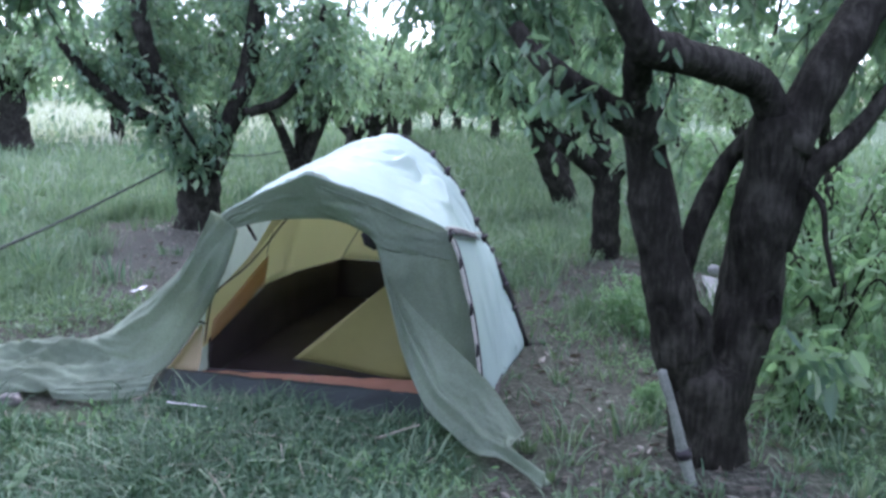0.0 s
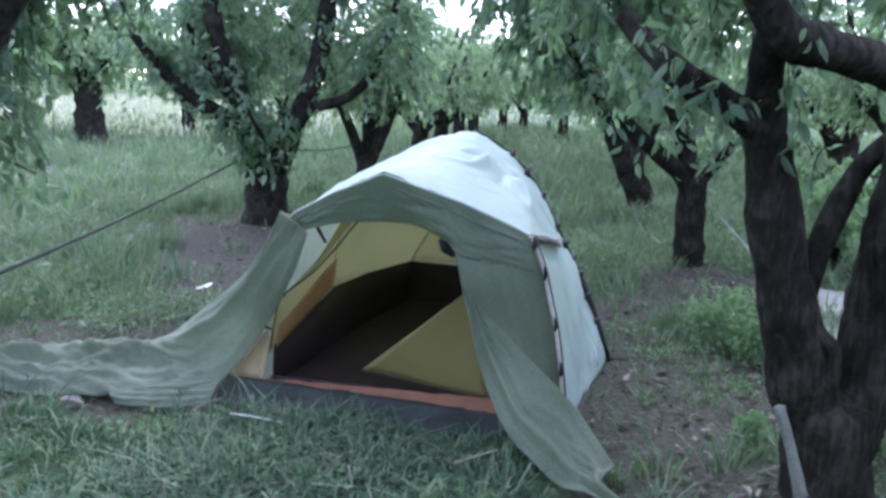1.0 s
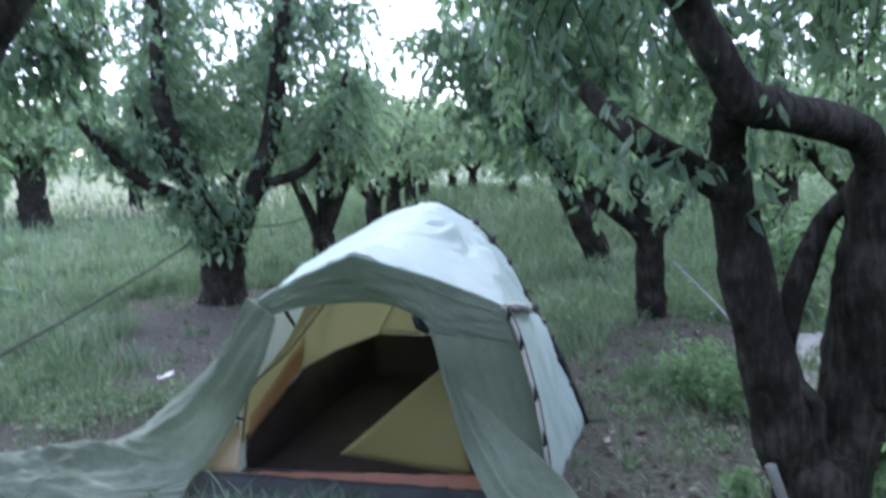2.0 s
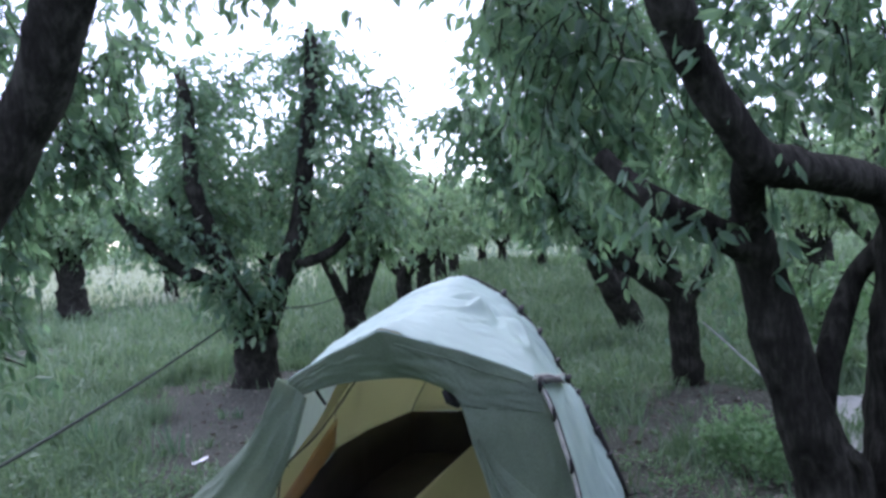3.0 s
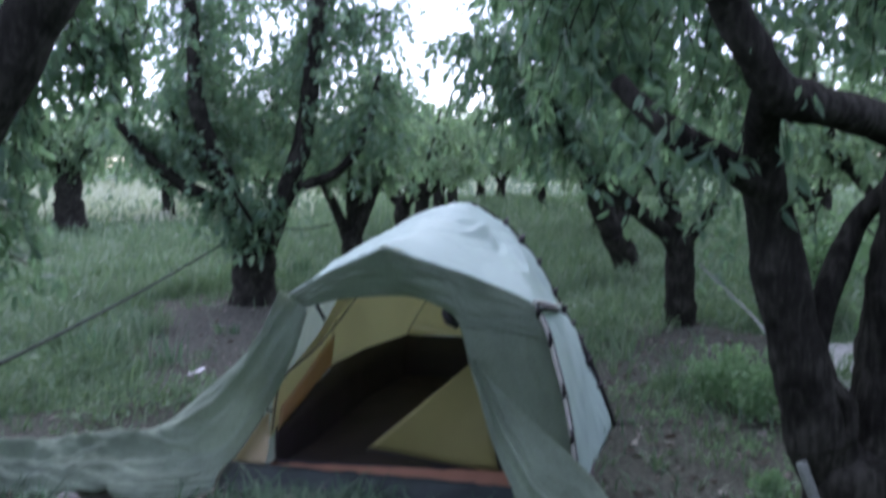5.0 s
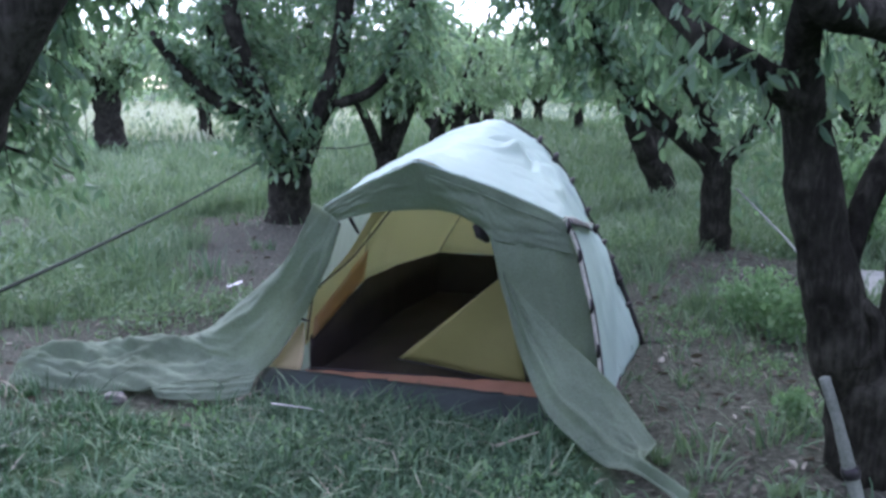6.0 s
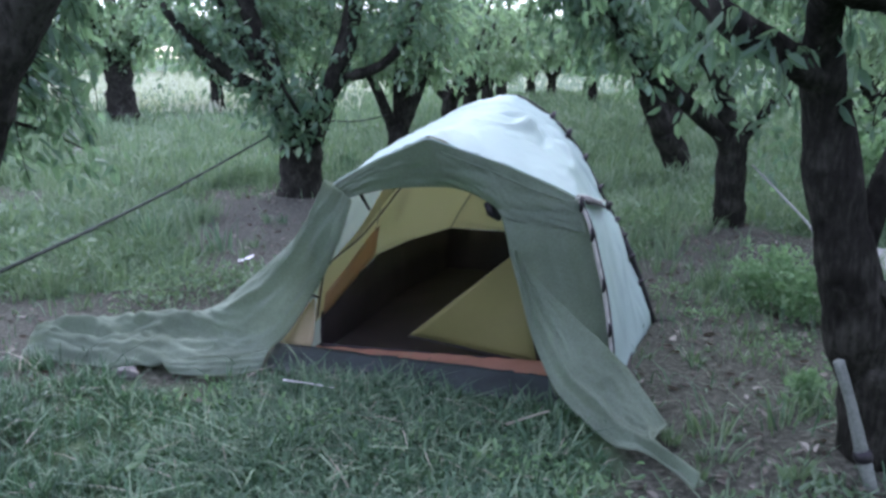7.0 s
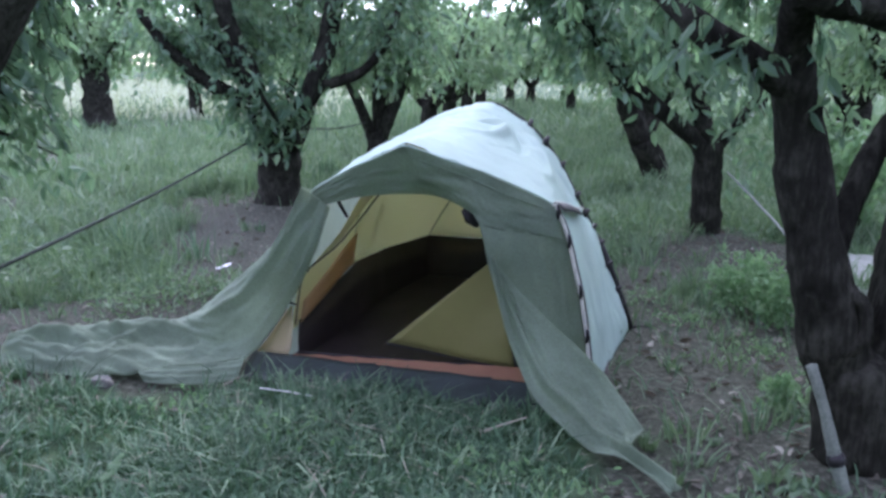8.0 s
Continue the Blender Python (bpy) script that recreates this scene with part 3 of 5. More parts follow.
# the tree behind the tent's open side
mound_tree = fruit_tree(
    "fruit tree with a short flared trunk on a soil mound", (2.39, 6.38),
    (0.125, 0.115, [(2.38, 6.38, -0.05), (2.36, 6.36, 0.35), (2.32, 6.32, 0.84)]),
    [(0.08, 0.045, [(2.3, 6.3, 0.74), (2.2, 6.28, 0.86), (1.91, 6.2, 1.09), (1.52, 6.05, 1.39), (1.24, 5.9, 1.75), (1.1, 5.8, 2.1)]),
     (0.062, 0.03, [(2.33, 6.3, 0.76), (2.14, 6.25, 1.26), (1.97, 6.2, 1.54), (1.86, 6.2, 2.2)]),
     (0.05, 0.02, [(2.34, 6.3, 0.76), (2.6, 6.4, 1.03), (2.8, 6.5, 1.32), (3.14, 6.6, 2.3)]),
     (0.05, 0.02, [(2.34, 6.33, 0.76), (2.45, 6.8, 1.1), (2.4, 7.1, 1.9), (2.3, 7.2, 2.7)])],
    sprays=1150, reach=0.62, droop=0.8, low=1.5, top=3.7, per=18, size=0.09, bark=BARK, bias=(0, 0.5, 0),
    extra=[[(1.4, 5.9, 1.5), (0.95, 5.8, 2.1), (0.6, 5.7, 2.4)], [(1.86, 6.2, 2.2), (1.5, 6.2, 2.7), (1.0, 6.2, 3.0)], [(1.86, 6.2, 2.2), (1.9, 6.3, 2.8), (2.0, 6.3, 3.2)]])

# the leaning tree behind it
fruit_tree(
    "leaning fruit tree with a thick grey trunk", (2.79, 9.0),
    (0.17, 0.15, [(2.86, 9.15, -0.05), (2.7, 9.1, 0.3), (2.53, 9.05, 0.62)]),
    [(0.14, 0.07, [(2.56, 9.06, 0.55), (2.38, 9.0, 0.9), (2.2, 8.9, 1.24), (1.93, 8.8, 1.79), (1.8, 8.7, 2.4)]),
     (0.08, 0.03, [(2.6, 9.16, 0.65), (2.9, 9.4, 1.2), (3.1, 9.6, 2.2)]),
     (0.07, 0.03, [(2.6, 9.16, 0.65), (2.5, 9.6, 1.3), (2.4, 9.9, 2.4)])],
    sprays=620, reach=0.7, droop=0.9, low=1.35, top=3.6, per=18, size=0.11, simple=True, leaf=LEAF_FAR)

# the next tree in the tent's row
fruit_tree(
    "fruit tree with upright dark limbs farther down the row", (-0.62, 10.8),
    (0.17, 0.15, [(-0.62, 10.8, -0.05), (-0.62, 10.8, 0.3), (-0.63, 10.8, 0.55)]),
    [(0.085, 0.04, [(-0.68, 10.8, 0.48), (-0.88, 10.65, 1.0), (-1.05, 10.6, 1.42), (-1.17, 10.6, 2.1)]),
     (0.085, 0.04, [(-0.62, 10.8, 0.5), (-0.6, 10.8, 1.24), (-0.46, 10.8, 1.91), (-0.34, 10.8, 2.8)]),
     (0.085, 0.04, [(-0.56, 10.8, 0.5), (-0.25, 10.72, 1.3), (-0.1, 10.72, 1.82), (0.07, 10.65, 2.7)]),
     (0.06, 0.03, [(-0.6, 10.85, 0.5), (-0.5, 11.2, 1.2), (-0.55, 11.5, 2.4)])],
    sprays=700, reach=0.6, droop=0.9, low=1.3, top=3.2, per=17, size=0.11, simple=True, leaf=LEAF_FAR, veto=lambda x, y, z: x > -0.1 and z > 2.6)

# the rest of the orchard, with unseen trees added behind the camera
GREEN_ROWS = [(-7.45, 18.4, 0.33), (0.1, 14.2, 0.16, 3.2), (0.55, 17.2, 0.17, 3.2), (1.1, 20.5, 0.17, 3.6), (1.7, 24, 0.17, 3.7),
              (3.5, 12.3, 0.16), (4.1, 15.6, 0.16), (5.2, 19.5, 0.17), (6.2, 24, 0.17),
              (5.6, 5.6, 0.16), (6.2, 9.2, 0.17), (7.0, 13.0, 0.17), (4.6, 2.6, 0.16),
              (-6.4, 22.5, 0.2), (-11.0, 15.5, 0.22), (-4.6, 27.5, 0.2), (-5.2, 23.5, 0.12), (-9.8, 24.0, 0.14), (-12.5, 21.0, 0.15),
              (9.5, 17, 0.18), (9.8, 23, 0.18), (4.0, 30, 0.18, 3.7), (4.7, 25.5, 0.17, 3.8), (3.0, 28, 0.17, 3.7), (8.5, 30, 0.18), (10, 9, 0.18),
              # y < 0: unseen trees added to keep skylight off the tent's front
              (-1.6, -2.2, 0.16), (1.9, -1.9, 0.16), (-5.2, -1.0, 0.16), (5.2, -1.6, 0.16), (-3.4, -4.4, 0.16), (0.3, -4.8, 0.16), (3.8, -4.6, 0.16),
              (-6.6, -4.6, 0.16), (7.2, -4.2, 0.16), (-1.5, -7.5, 0.16), (2.4, -7.8, 0.16), (-8.2, 2.6, 0.17), (-5.0, -8.0, 0.16), (6.0, -8.0, 0.16)]
for k, (x, y, r, *tall) in enumerate(GREEN_ROWS):
    BASES.append((x, y))
    tall = tall[0] if tall else 4.2
    tr, lb = vase((x, y), 0.75 if r < 0.3 else 1.4, 1.2, min(3.5, tall - 0.4), 5, 40 + k, r)
    far = y > 16 or y < 0
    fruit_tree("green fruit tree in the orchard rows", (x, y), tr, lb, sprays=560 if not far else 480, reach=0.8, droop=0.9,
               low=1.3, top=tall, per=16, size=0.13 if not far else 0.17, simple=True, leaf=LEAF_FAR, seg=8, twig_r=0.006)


def far_woods():
    """A belt of treetops that closes the orchard all round."""
    pos = []
    g = np.random.default_rng(5)
    for k in range(230):
        a = g.uniform(0, 2 * math.pi)
        d = g.uniform(62, 95)
        cx, cy = d * math.sin(a), 6 + d * math.cos(a)
        h = g.uniform(4.5, 7.0)
        c = g.normal(size=(260, 3)) * np.array([2.2, 2.2, 1.3]) + np.array([cx, cy, h * 0.52])
        pos.append(c[c[:, 2] > 0.5])
    p = np.vstack(pos)
    a = g.normal(size=p.shape) + np.array([0, 0, -0.5])
    a /= np.linalg.norm(a, axis=1)[:, None]
    v, t = leaf_arrays(p, a, g.uniform(0.4, 0.8, len(p)), True)
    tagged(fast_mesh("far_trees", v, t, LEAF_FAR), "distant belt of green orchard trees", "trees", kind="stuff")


far_woods()

# ---- tent ----
TO, TE, TN = Vector((0.0125, 3.304, 0)), Vector((0.9525, -0.304, 0)), Vector((0.304, 0.9525, 0))


def tp(u, v, z):
    """A place in the tent's own directions: across, back from the door, up."""
    return TO + TE * u + TN * v + Vector((0, 0, z))


def lerp_rows(table, v):
    """Values of a table of rows (v, a, b, ...) at v, smoothly."""
    for a, b in zip(table, table[1:]):
        if v <= b[0]:
            f = max(0.0, (v - a[0]) / (b[0] - a[0]))
            return [p + (q - p) * f for p, q in zip(a[1:], b[1:])]
    return list(table[-1][1:])


# sections of the fly, back from the door: ridge, shoulder and foot points (across, up)
FLY_ROWS = [(-0.25, [(0, 1.14), (0.28, 1.01), (0.55, 0.86), (0.655, 0.575), (0.71, 0.3), (0.74, 0.01)]),
            (0.1, [(0, 1.155), (0.28, 1.035), (0.55, 0.875), (0.66, 0.575), (0.715, 0.3), (0.75, 0.01)]),
            (0.6, [(0, 1.19), (0.24, 1.10), (0.47, 0.92), (0.62, 0.62), (0.70, 0.34), (0.79, 0.01)]),
            (1.17, [(0, 1.24), (0.19, 1.16), (0.37, 0.99), (0.545, 0.69), (0.68, 0.43), (0.84, 0.01)]),
            (1.75, [(0, 0.98), (0.19, 0.92), (0.36, 0.78), (0.51, 0.55), (0.63, 0.33), (0.76, 0.01)]),
            (2.6, [(0, 0.3), (0.12, 0.28), (0.24, 0.23), (0.36, 0.16), (0.44, 0.1), (0.5, 0.01)])]


def fly_point(v, s):
    """On the fly at v, s from -1 (one foot) over the ridge to 1."""
    v = min(max(v, FLY_ROWS[0][0]), FLY_ROWS[-1][0])
    for (va, a), (vb, b) in zip(FLY_ROWS, FLY_ROWS[1:]):
        if v <= vb:
            break
    f = (v - va) / (vb - va)
    f = f * f * (3 - 2 * f) * 0.5 + f * 0.5
    p = [(p0 + (q0 - p0) * f, p1 + (q1 - p1) * f) for (p0, p1), (q0, q1) in zip(a, b)]
    if s < 0:
        # the far shoulder stands fuller
        full = math.exp(-((v - 0.95) / 0.6) ** 2)
        p = [(x * (1 + full * k), z + full * h) for (x, z), k, h in zip(p, (0, 0.22, 0.24, 0.16, 0.08, 0), (0, 0.015, 0.04, 0.03, 0, 0))]
    u = abs(s) * 5
    i = min(int(u), 4)
    g = u - i
    p0 = p[i - 1] if i else (-p[1][0], p[1][1])
    p3 = p[i + 2] if i < 4 else (2 * p[5][0] - p[4][0], 2 * p[5][1] - p[4][1])
    x, z = [0.5 * (2 * b1 + (c1 - a1) * g + (2 * a1 - 5 * b1 + 4 * c1 - d1) * g * g + (3 * b1 - a1 - 3 * c1 + d1) * g ** 3)
            for a1, b1, c1, d1 in zip(p0, p[i], p[i + 1], p3)]
    # taut and straight from ridge to shoulder at the front rim
    taut = min(1.0, max(0.0, (0.4 - v) / 0.45)) if u < 2 else 0.0
    x += (p[i][0] + (p[i + 1][0] - p[i][0]) * g - x) * taut
    z += (p[i][1] + (p[i + 1][1] - p[i][1]) * g - z) * taut
    return math.copysign(x, s) if s else 0.0, max(z, 0.01)


tent = empty("dome_tent", "grey-green dome tent with its front door flaps hanging open", "tent", at=tuple(TO))
tent_parts_shift = Matrix.Translation(TO).inverted()


def own(ob):
    """Keeps a part's world place under the tent's Empty."""
    ob.matrix_parent_inverse = tent_parts_shift
    return ob


def build_fly():
    rows = []
    nv, ns = 190, 220
    for j in range(nv):
        q = j / (nv - 1)
        row = []
        for i in range(ns):
            s = -1 + 2 * i / (ns - 1)
            # the front rim juts forward at the ridge and draws back at the feet
            front = 0.11 - 0.33 * max(0.0, 1 - abs(s) / 0.4)
            v = front + (2.6 - front) * q
            x, z = fly_point(v, s)
            sag = 0.006 * math.sin(math.pi * min(1, max(0, (v - 0.1) / 1.05))) if v < 1.15 else 0.02 * math.sin(math.pi * min(1, (v - 1.15) / 1.4))
            d = noise.noise(Vector((x * 3.2 + v * 1.5, v * 2.2 - x, z * 2))) * 0.014 + noise.noise(Vector((x * 9 + v * 4, v * 5, z * 7))) * 0.007 + abs(noise.noise(Vector((x * 6 - v * 5, v * 3 + x * 2, 3)))) * 0.014 * math.exp(-((v - 0.75) / 0.5) ** 2)
            d += 0.024 * math.exp(-((v - 0.62 - 0.55 * (s - 0.15)) / 0.06) ** 2) * math.exp(-((s - 0.2) / 0.22) ** 2)
            d -= 0.024 * math.exp(-((v - 0.70 - 0.65 * (s - 0.15)) / 0.05) ** 2) * math.exp(-((s - 0.2) / 0.25) ** 2)
            d += 0.008 * math.sin(28 * s + 6 * v) * math.exp(-((v - 1.1) / 0.35) ** 2) * (0.3 + abs(s))
            # creases fanning out from a pulled spot near the ridge
            du, dv = x - 0.21, 0.92 - v
            r, th = math.hypot(du, dv), math.atan2(du, dv)
            for way, amp in ((-0.22, 0.034), (0.1, -0.026), (0.5, 0.026), (0.95, -0.02), (1.5, 0.02), (-0.75, 0.024), (2.4, -0.014), (-1.6, 0.016)):
                d += amp * math.exp(-((th - way - 0.25 * math.sin(6 * r)) * max(r, 0.06) / 0.026) ** 2) * math.exp(-((r - 0.3) / 0.22) ** 2)
            d += 0.012 * abs(noise.noise(Vector((x * 13 + v * 7, v * 10 - x * 5, 8)))) * (1 if v < 1.2 else 0.4)
            k = 1 + (d - sag) / max(0.3, math.hypot(x, z))
            row.append(tp(x * k, v, z * k))
        rows.append(row)
    own(sheet("fly", rows, FLY, tent, "pale grey-green nylon outer tent"))


build_fly()


def rim_point(s):
    """On the fly's front rim."""
    front = 0.11 - 0.33 * max(0.0, 1 - abs(s) / 0.4)
    x, z = fly_point(front, s)
    return x, front, z


def build_fascia():
    """The strip of the front panel that stays zipped below the rim."""
    lower = spline([(-0.60, 0.10, 0.76), (-0.47, 0.06, 0.83), (-0.24, -0.03, 0.895), (0.06, -0.09, 0.925), (0.23, -0.09, 0.865), (0.32, -0.09, 0.80), (0.60, 0.06, 0.74)], 120)
    rows = []
    nr = 26
    s0, s1 = -0.4, 0.4
    for j in range(nr):
        f = j / (nr - 1)
        row = []
        for i in range(120):
            x, v, z = rim_point(s0 + (s1 - s0) * i / 119)
            lx, lv, lz = lower[i]
            i = i / 3
            bulge = 0.006 * math.sin(math.pi * f) + 0.012 * abs(noise.noise(Vector((i * 0.16 + 3.5 * f, i * 0.05 - 5 * f, 14)))) * min(1, 3 * f)
            n = 0.005 * math.sin(i * 0.55 + 4 * f) * f + 0.010 * noise.noise(Vector((i * 0.22 + 2 * f, f * 3.5, 3))) * min(1, 4 * f) + 0.006 * noise.noise(Vector((i * 0.5 - 5 * f, f * 9, 1))) * min(1, 4 * f)
            row.append(tp(x + (lx - x) * f, v + (lv - v) * f - bulge - n, z + (lz - z) * f))
        rows.append(row)
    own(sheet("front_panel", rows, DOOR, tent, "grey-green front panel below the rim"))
    # thin tube added along the panel in place of a subtle cloth fold
    own(tube("fold_line", [Vector(rows[6][i]) - TN * 0.002 for i in range(62, 118)], [0.005] * 56, DOOR, tent, "raised fold line of the front panel", seg=6))
    pts = [tp(x, v - 0.004, z + 0.002) for x, v, z in (rim_point(s0 + (s1 - s0) * i / 39) for i in range(40))]
    own(tube("rim_seam", pts, [0.005] * 40, FLY, tent, seg=6))


build_fascia()


def drape(name, edge_a, edge_b, label, n=60, m=22, folds=0.02, waves=4.0, seed=0.0, sag=0.0, crease=None, angular=False, crumple=(0.008, 0.012)):
    """Loose cloth between two edge lines, with long folds along it."""
    a, b = spline(edge_a, n), spline(edge_b, n)
    if angular:
        u = np.linspace(0, len(edge_b) - 1, n)
        b = np.stack([np.interp(u, range(len(edge_b)), [q[c] for q in edge_b]) for c in range(3)], 1)
    rows = []
    for j in range(n):
        pa, pb = Vector(a[j]), Vector(b[j])
        along = Vector(a[min(j + 1, n - 1)] - a[max(j - 1, 0)]).normalized()
        nor = (pb - pa).cross(along)
        nor = nor.normalized() if nor.length > 1e-6 else Vector((0, 0, 1))
        if nor.z < 0 and abs(nor.z) > 0.5 or (abs(nor.z) <= 0.5 and nor.y > 0):
            nor = -nor
        row = []
        for i in range(m):
            f = i / (m - 1)
            p = pa.lerp(pb, f)
            w = math.sin(math.pi * f) ** 0.5 if 0 < f < 1 else 0
            g = j / n * (len(edge_a) - 1)
            q = f + 0.10 * noise.noise(p * 3.2 + Vector((seed, 0, 0)))
            k = folds * (1.2 * noise.noise(Vector((q * waves * 2.0 + 0.25 * g, g * 0.22, seed))) + 1.5 * (0.3 - abs(noise.noise(Vector((q * waves * 2.6 + 0.3 * g, 0.33 * g, seed + 9))))))
            limp = crumple[0] + (crumple[1] - crumple[0]) * min(1.0, max(0.0, (g - 3.0) / 2.0))
            k += limp * (1.2 * (0.3 - abs(noise.noise(Vector((q * 4.2 + 0.7 * g, 0.9 * g - q, seed + 2))))) + 0.8 * (0.3 - abs(noise.noise(Vector((q * 7 - 1.3 * g, 1.5 * g, seed + 6))))) + 0.4 * (0.3 - abs(noise.noise(Vector((q * 13 + 2.0 * g, 2.6 * g, seed + 8))))) + 0.1 * noise.noise(p * 26))
            if crease:
                k += crease[2] * max(0.0, 1 - abs(f + 0.06 * noise.noise(p * 4) - crease[0]) / (2 * crease[1]))
            p = p + nor * (k * (0.35 + 0.65 * w) + sag * w)
            p.z = max(p.z, height(p.x, p.y) + 0.02)
            row.append(p)
        rows.append(row)
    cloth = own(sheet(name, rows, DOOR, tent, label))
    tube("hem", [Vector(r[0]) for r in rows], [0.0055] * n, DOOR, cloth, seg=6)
    return cloth


# door half drawn aside over the ground, and the other half hanging by the door
drape("left_door_flap",
      [(-0.47, 3.66, 0.855), (-0.60, 3.70, 0.70), (-0.74, 3.76, 0.555), (-0.97, 3.86, 0.35), (-1.2, 3.95, 0.16), (-1.5, 3.93, 0.09), (-1.8, 3.86, 0.09), (-1.99, 3.74, 0.11)],
      [(-0.40, 3.46, 0.82), (-0.475, 3.50, 0.63), (-0.60, 3.53, 0.375), (-0.80, 3.50, 0.11), (-1.0, 3.46, 0.045), (-1.3, 3.43, 0.04), (-1.6, 3.43, 0.04), (-2.03, 3.52, 0.05)],
      "grey-green door flap trailing over the grass", n=170, m=64, folds=0.028, waves=1.9, seed=2.0, sag=0.03, crease=(0.42, 0.2, 0.085), crumple=(0.016, 0.06))
drape("flap_fold",
      [(-0.80, 3.42, 0.13), (-0.95, 3.42, 0.10), (-1.15, 3.42, 0.085), (-1.32, 3.43, 0.06)],
      [(-0.84, 3.34, 0.05), (-0.97, 3.32, 0.035), (-1.13, 3.33, 0.03), (-1.26, 3.36, 0.03)],
      "crumpled lower fold of the door flap", n=40, m=16, folds=0.012, waves=2.0, seed=5.0, crumple=(0.02, 0.02))
drape("right_door_panel",
      [(0.245, 3.12, 0.835), (0.265, 3.10, 0.76), (0.302, 3.07, 0.6), (0.396, 3.06, 0.315), (0.489, 3.08, 0.04)],
      [(0.59, 3.235, 0.875), (0.612, 3.222, 0.80), (0.668, 3.205, 0.591), (0.715, 3.19, 0.322), (0.75, 3.17, 0.04)],
      "grey-green door panel hanging in folds", n=60, m=34, folds=0.011, waves=1.6, seed=7.0)
drape("right_door_flap",
      [(0.283, 3.05, 0.70), (0.326, 2.98, 0.508), (0.368, 2.92, 0.363), (0.452, 2.83, 0.185), (0.562, 2.738, 0.09), (0.648, 2.624, 0.05), (0.742, 2.495, 0.085), (0.83, 2.28, 0.08)],
      [(0.316, 3.04, 0.66), (0.406, 3.0, 0.561), (0.495, 2.97, 0.476), (0.629, 2.93, 0.359), (0.736, 2.88, 0.259), (0.855, 2.70, 0.105), (0.775, 2.575, 0.1), (0.875, 2.30, 0.08)],
      "grey-green door flap twisted down to the ground", n=140, m=40, folds=0.014, waves=1.4, seed=3.0, crease=(0.3, 0.06, 0.045), angular=True, crumple=(0.01, 0.026))


def build_seam_and_pole():
    # open zip edge with pale piping and black toggles on the fly's front edge
    line = [tp(x, 0.1, z) for x, z in (fly_point(0.1, 0.4 + 0.6 * i / 29) for i in range(30))]
    piping = own(tube("door_edge_piping", line, [0.009] * 30, PIPING, tent, "pale piping of the door edge", seg=8))
    lap = [[p + TE * (0.004 + 0.011 * k) + TN * (0.012 * k) - Vector((0, 0, 0.004 * k)) for k in range(2)] for p in line]
    own(sheet("door_edge_lap", lap, BLACK, tent, "black zip tape", 0.002))
    for j in (1, 5, 12, 19):
        p = line[j]
        tube("toggle", [p + Vector((0, -0.012, 0.03)), p + Vector((0.004, -0.018, 0)), p + Vector((0, -0.012, -0.03))], [0.006, 0.011, 0.006], BLACK, piping, seg=8)
    # second seam over the shoulder from the door edge to the pole
    sh = [tp(x * 1.012, v, z * 1.012) for v, (x, z) in ((v, fly_point(v, 0.4 + 0.2 * (v - 0.1))) for v in np.linspace(0.1, 1.14, 20))]
    own(tube("shoulder_piping", sh, [0.007] * 20, PIPING, tent, seg=8))
    own(sheet("shoulder_tape", [[p + TE * 0.012, p + TE * 0.04 - Vector((0, 0, 0.035))] for p in sh[:14]], BLACK, tent, "black zip tape", 0.002))
    # arched tent pole with clips, outside the fly
    pts = []
    for i in range(61):
        s = -1 + 2 * i / 60
        x, z = fly_point(1.17, s)
        k = 1 + (0.012 if s > 0 else -0.02) / max(0.3, math.hypot(x, z))
        pts.append(tp(x * k, 1.17 + 0.0 * s, max(z * k, 0.01)))
    pole = own(tube("tent_pole", pts, [0.0065] * 61, BLACK, tent, "black arched tent pole", seg=8))
    for i in (38, 41, 44, 47, 49, 51, 53, 55, 57):
        x, z = fly_point(1.17, -1 + 2 * i / 60)
        tube("pole_clip", [tp(x * 0.985, 1.15, z * 0.985 - 0.012), tp(x * 1.015, 1.14, z * 1.015 + 0.003), tp(x * 1.04, 1.16, z * 1.03 + 0.01)], [0.018, 0.017, 0.011], BLACK, pole, seg=8)
    foot = pts[-1]
    tube("pole_sleeve", [pts[-9], pts[-6], pts[-3], foot], [0.012, 0.02, 0.024, 0.02], BLACK, pole, "black sleeve at the pole's foot", seg=8)
    tube("peg_loop", [foot, foot + Vector((0.05, -0.02, 0.02)), foot + Vector((0.10, -0.03, 0.01))], [0.007, 0.005, 0.004], BLACK, pole, seg=6)


build_seam_and_pole()

def tub_z(v):
    """Height of the dark tub wall."""
    return lerp_rows([(0.1, 0.21), (0.85, 0.355), (1.95, 0.30)], v)[0]


def in_arch(v, s, lo):
    """On the inner tent, just inside the fly: s from -1 (tub edge) over the ridge to 1."""
    a, b = 0.3, 1.0
    for _ in range(20):
        m = (a + b) / 2
        if fly_point(v, m)[1] * 0.965 > lo:
            a = m
        else:
            b = m
    x, z = fly_point(v, s * a)
    high = min(1.0, max(0.0, (0.78 - abs(s)) / 0.2)) if s < 0 else 1.0
    k = 0.965 - max(0.0, 0.85 - v) * 0.14 * min(1.0, max(0.0, (z - lo) / 0.4)) * (0.2 + 0.8 * high)
    # one side stands off the fly high up by the door
    k -= 0.10 * max(0.0, (0.86 - v) / 0.58) * math.exp(-((s + 0.47) / 0.17) ** 2)
    return x * k, z * k


def inner_edge(s):
    """How far back the inner tent's front edge lies: low down it comes forward to the door."""
    f = min(1.0, max(0.0, (0.68 - abs(s)) / 0.2)) if s < 0 else 1.0
    return 0.13 + 0.15 * f


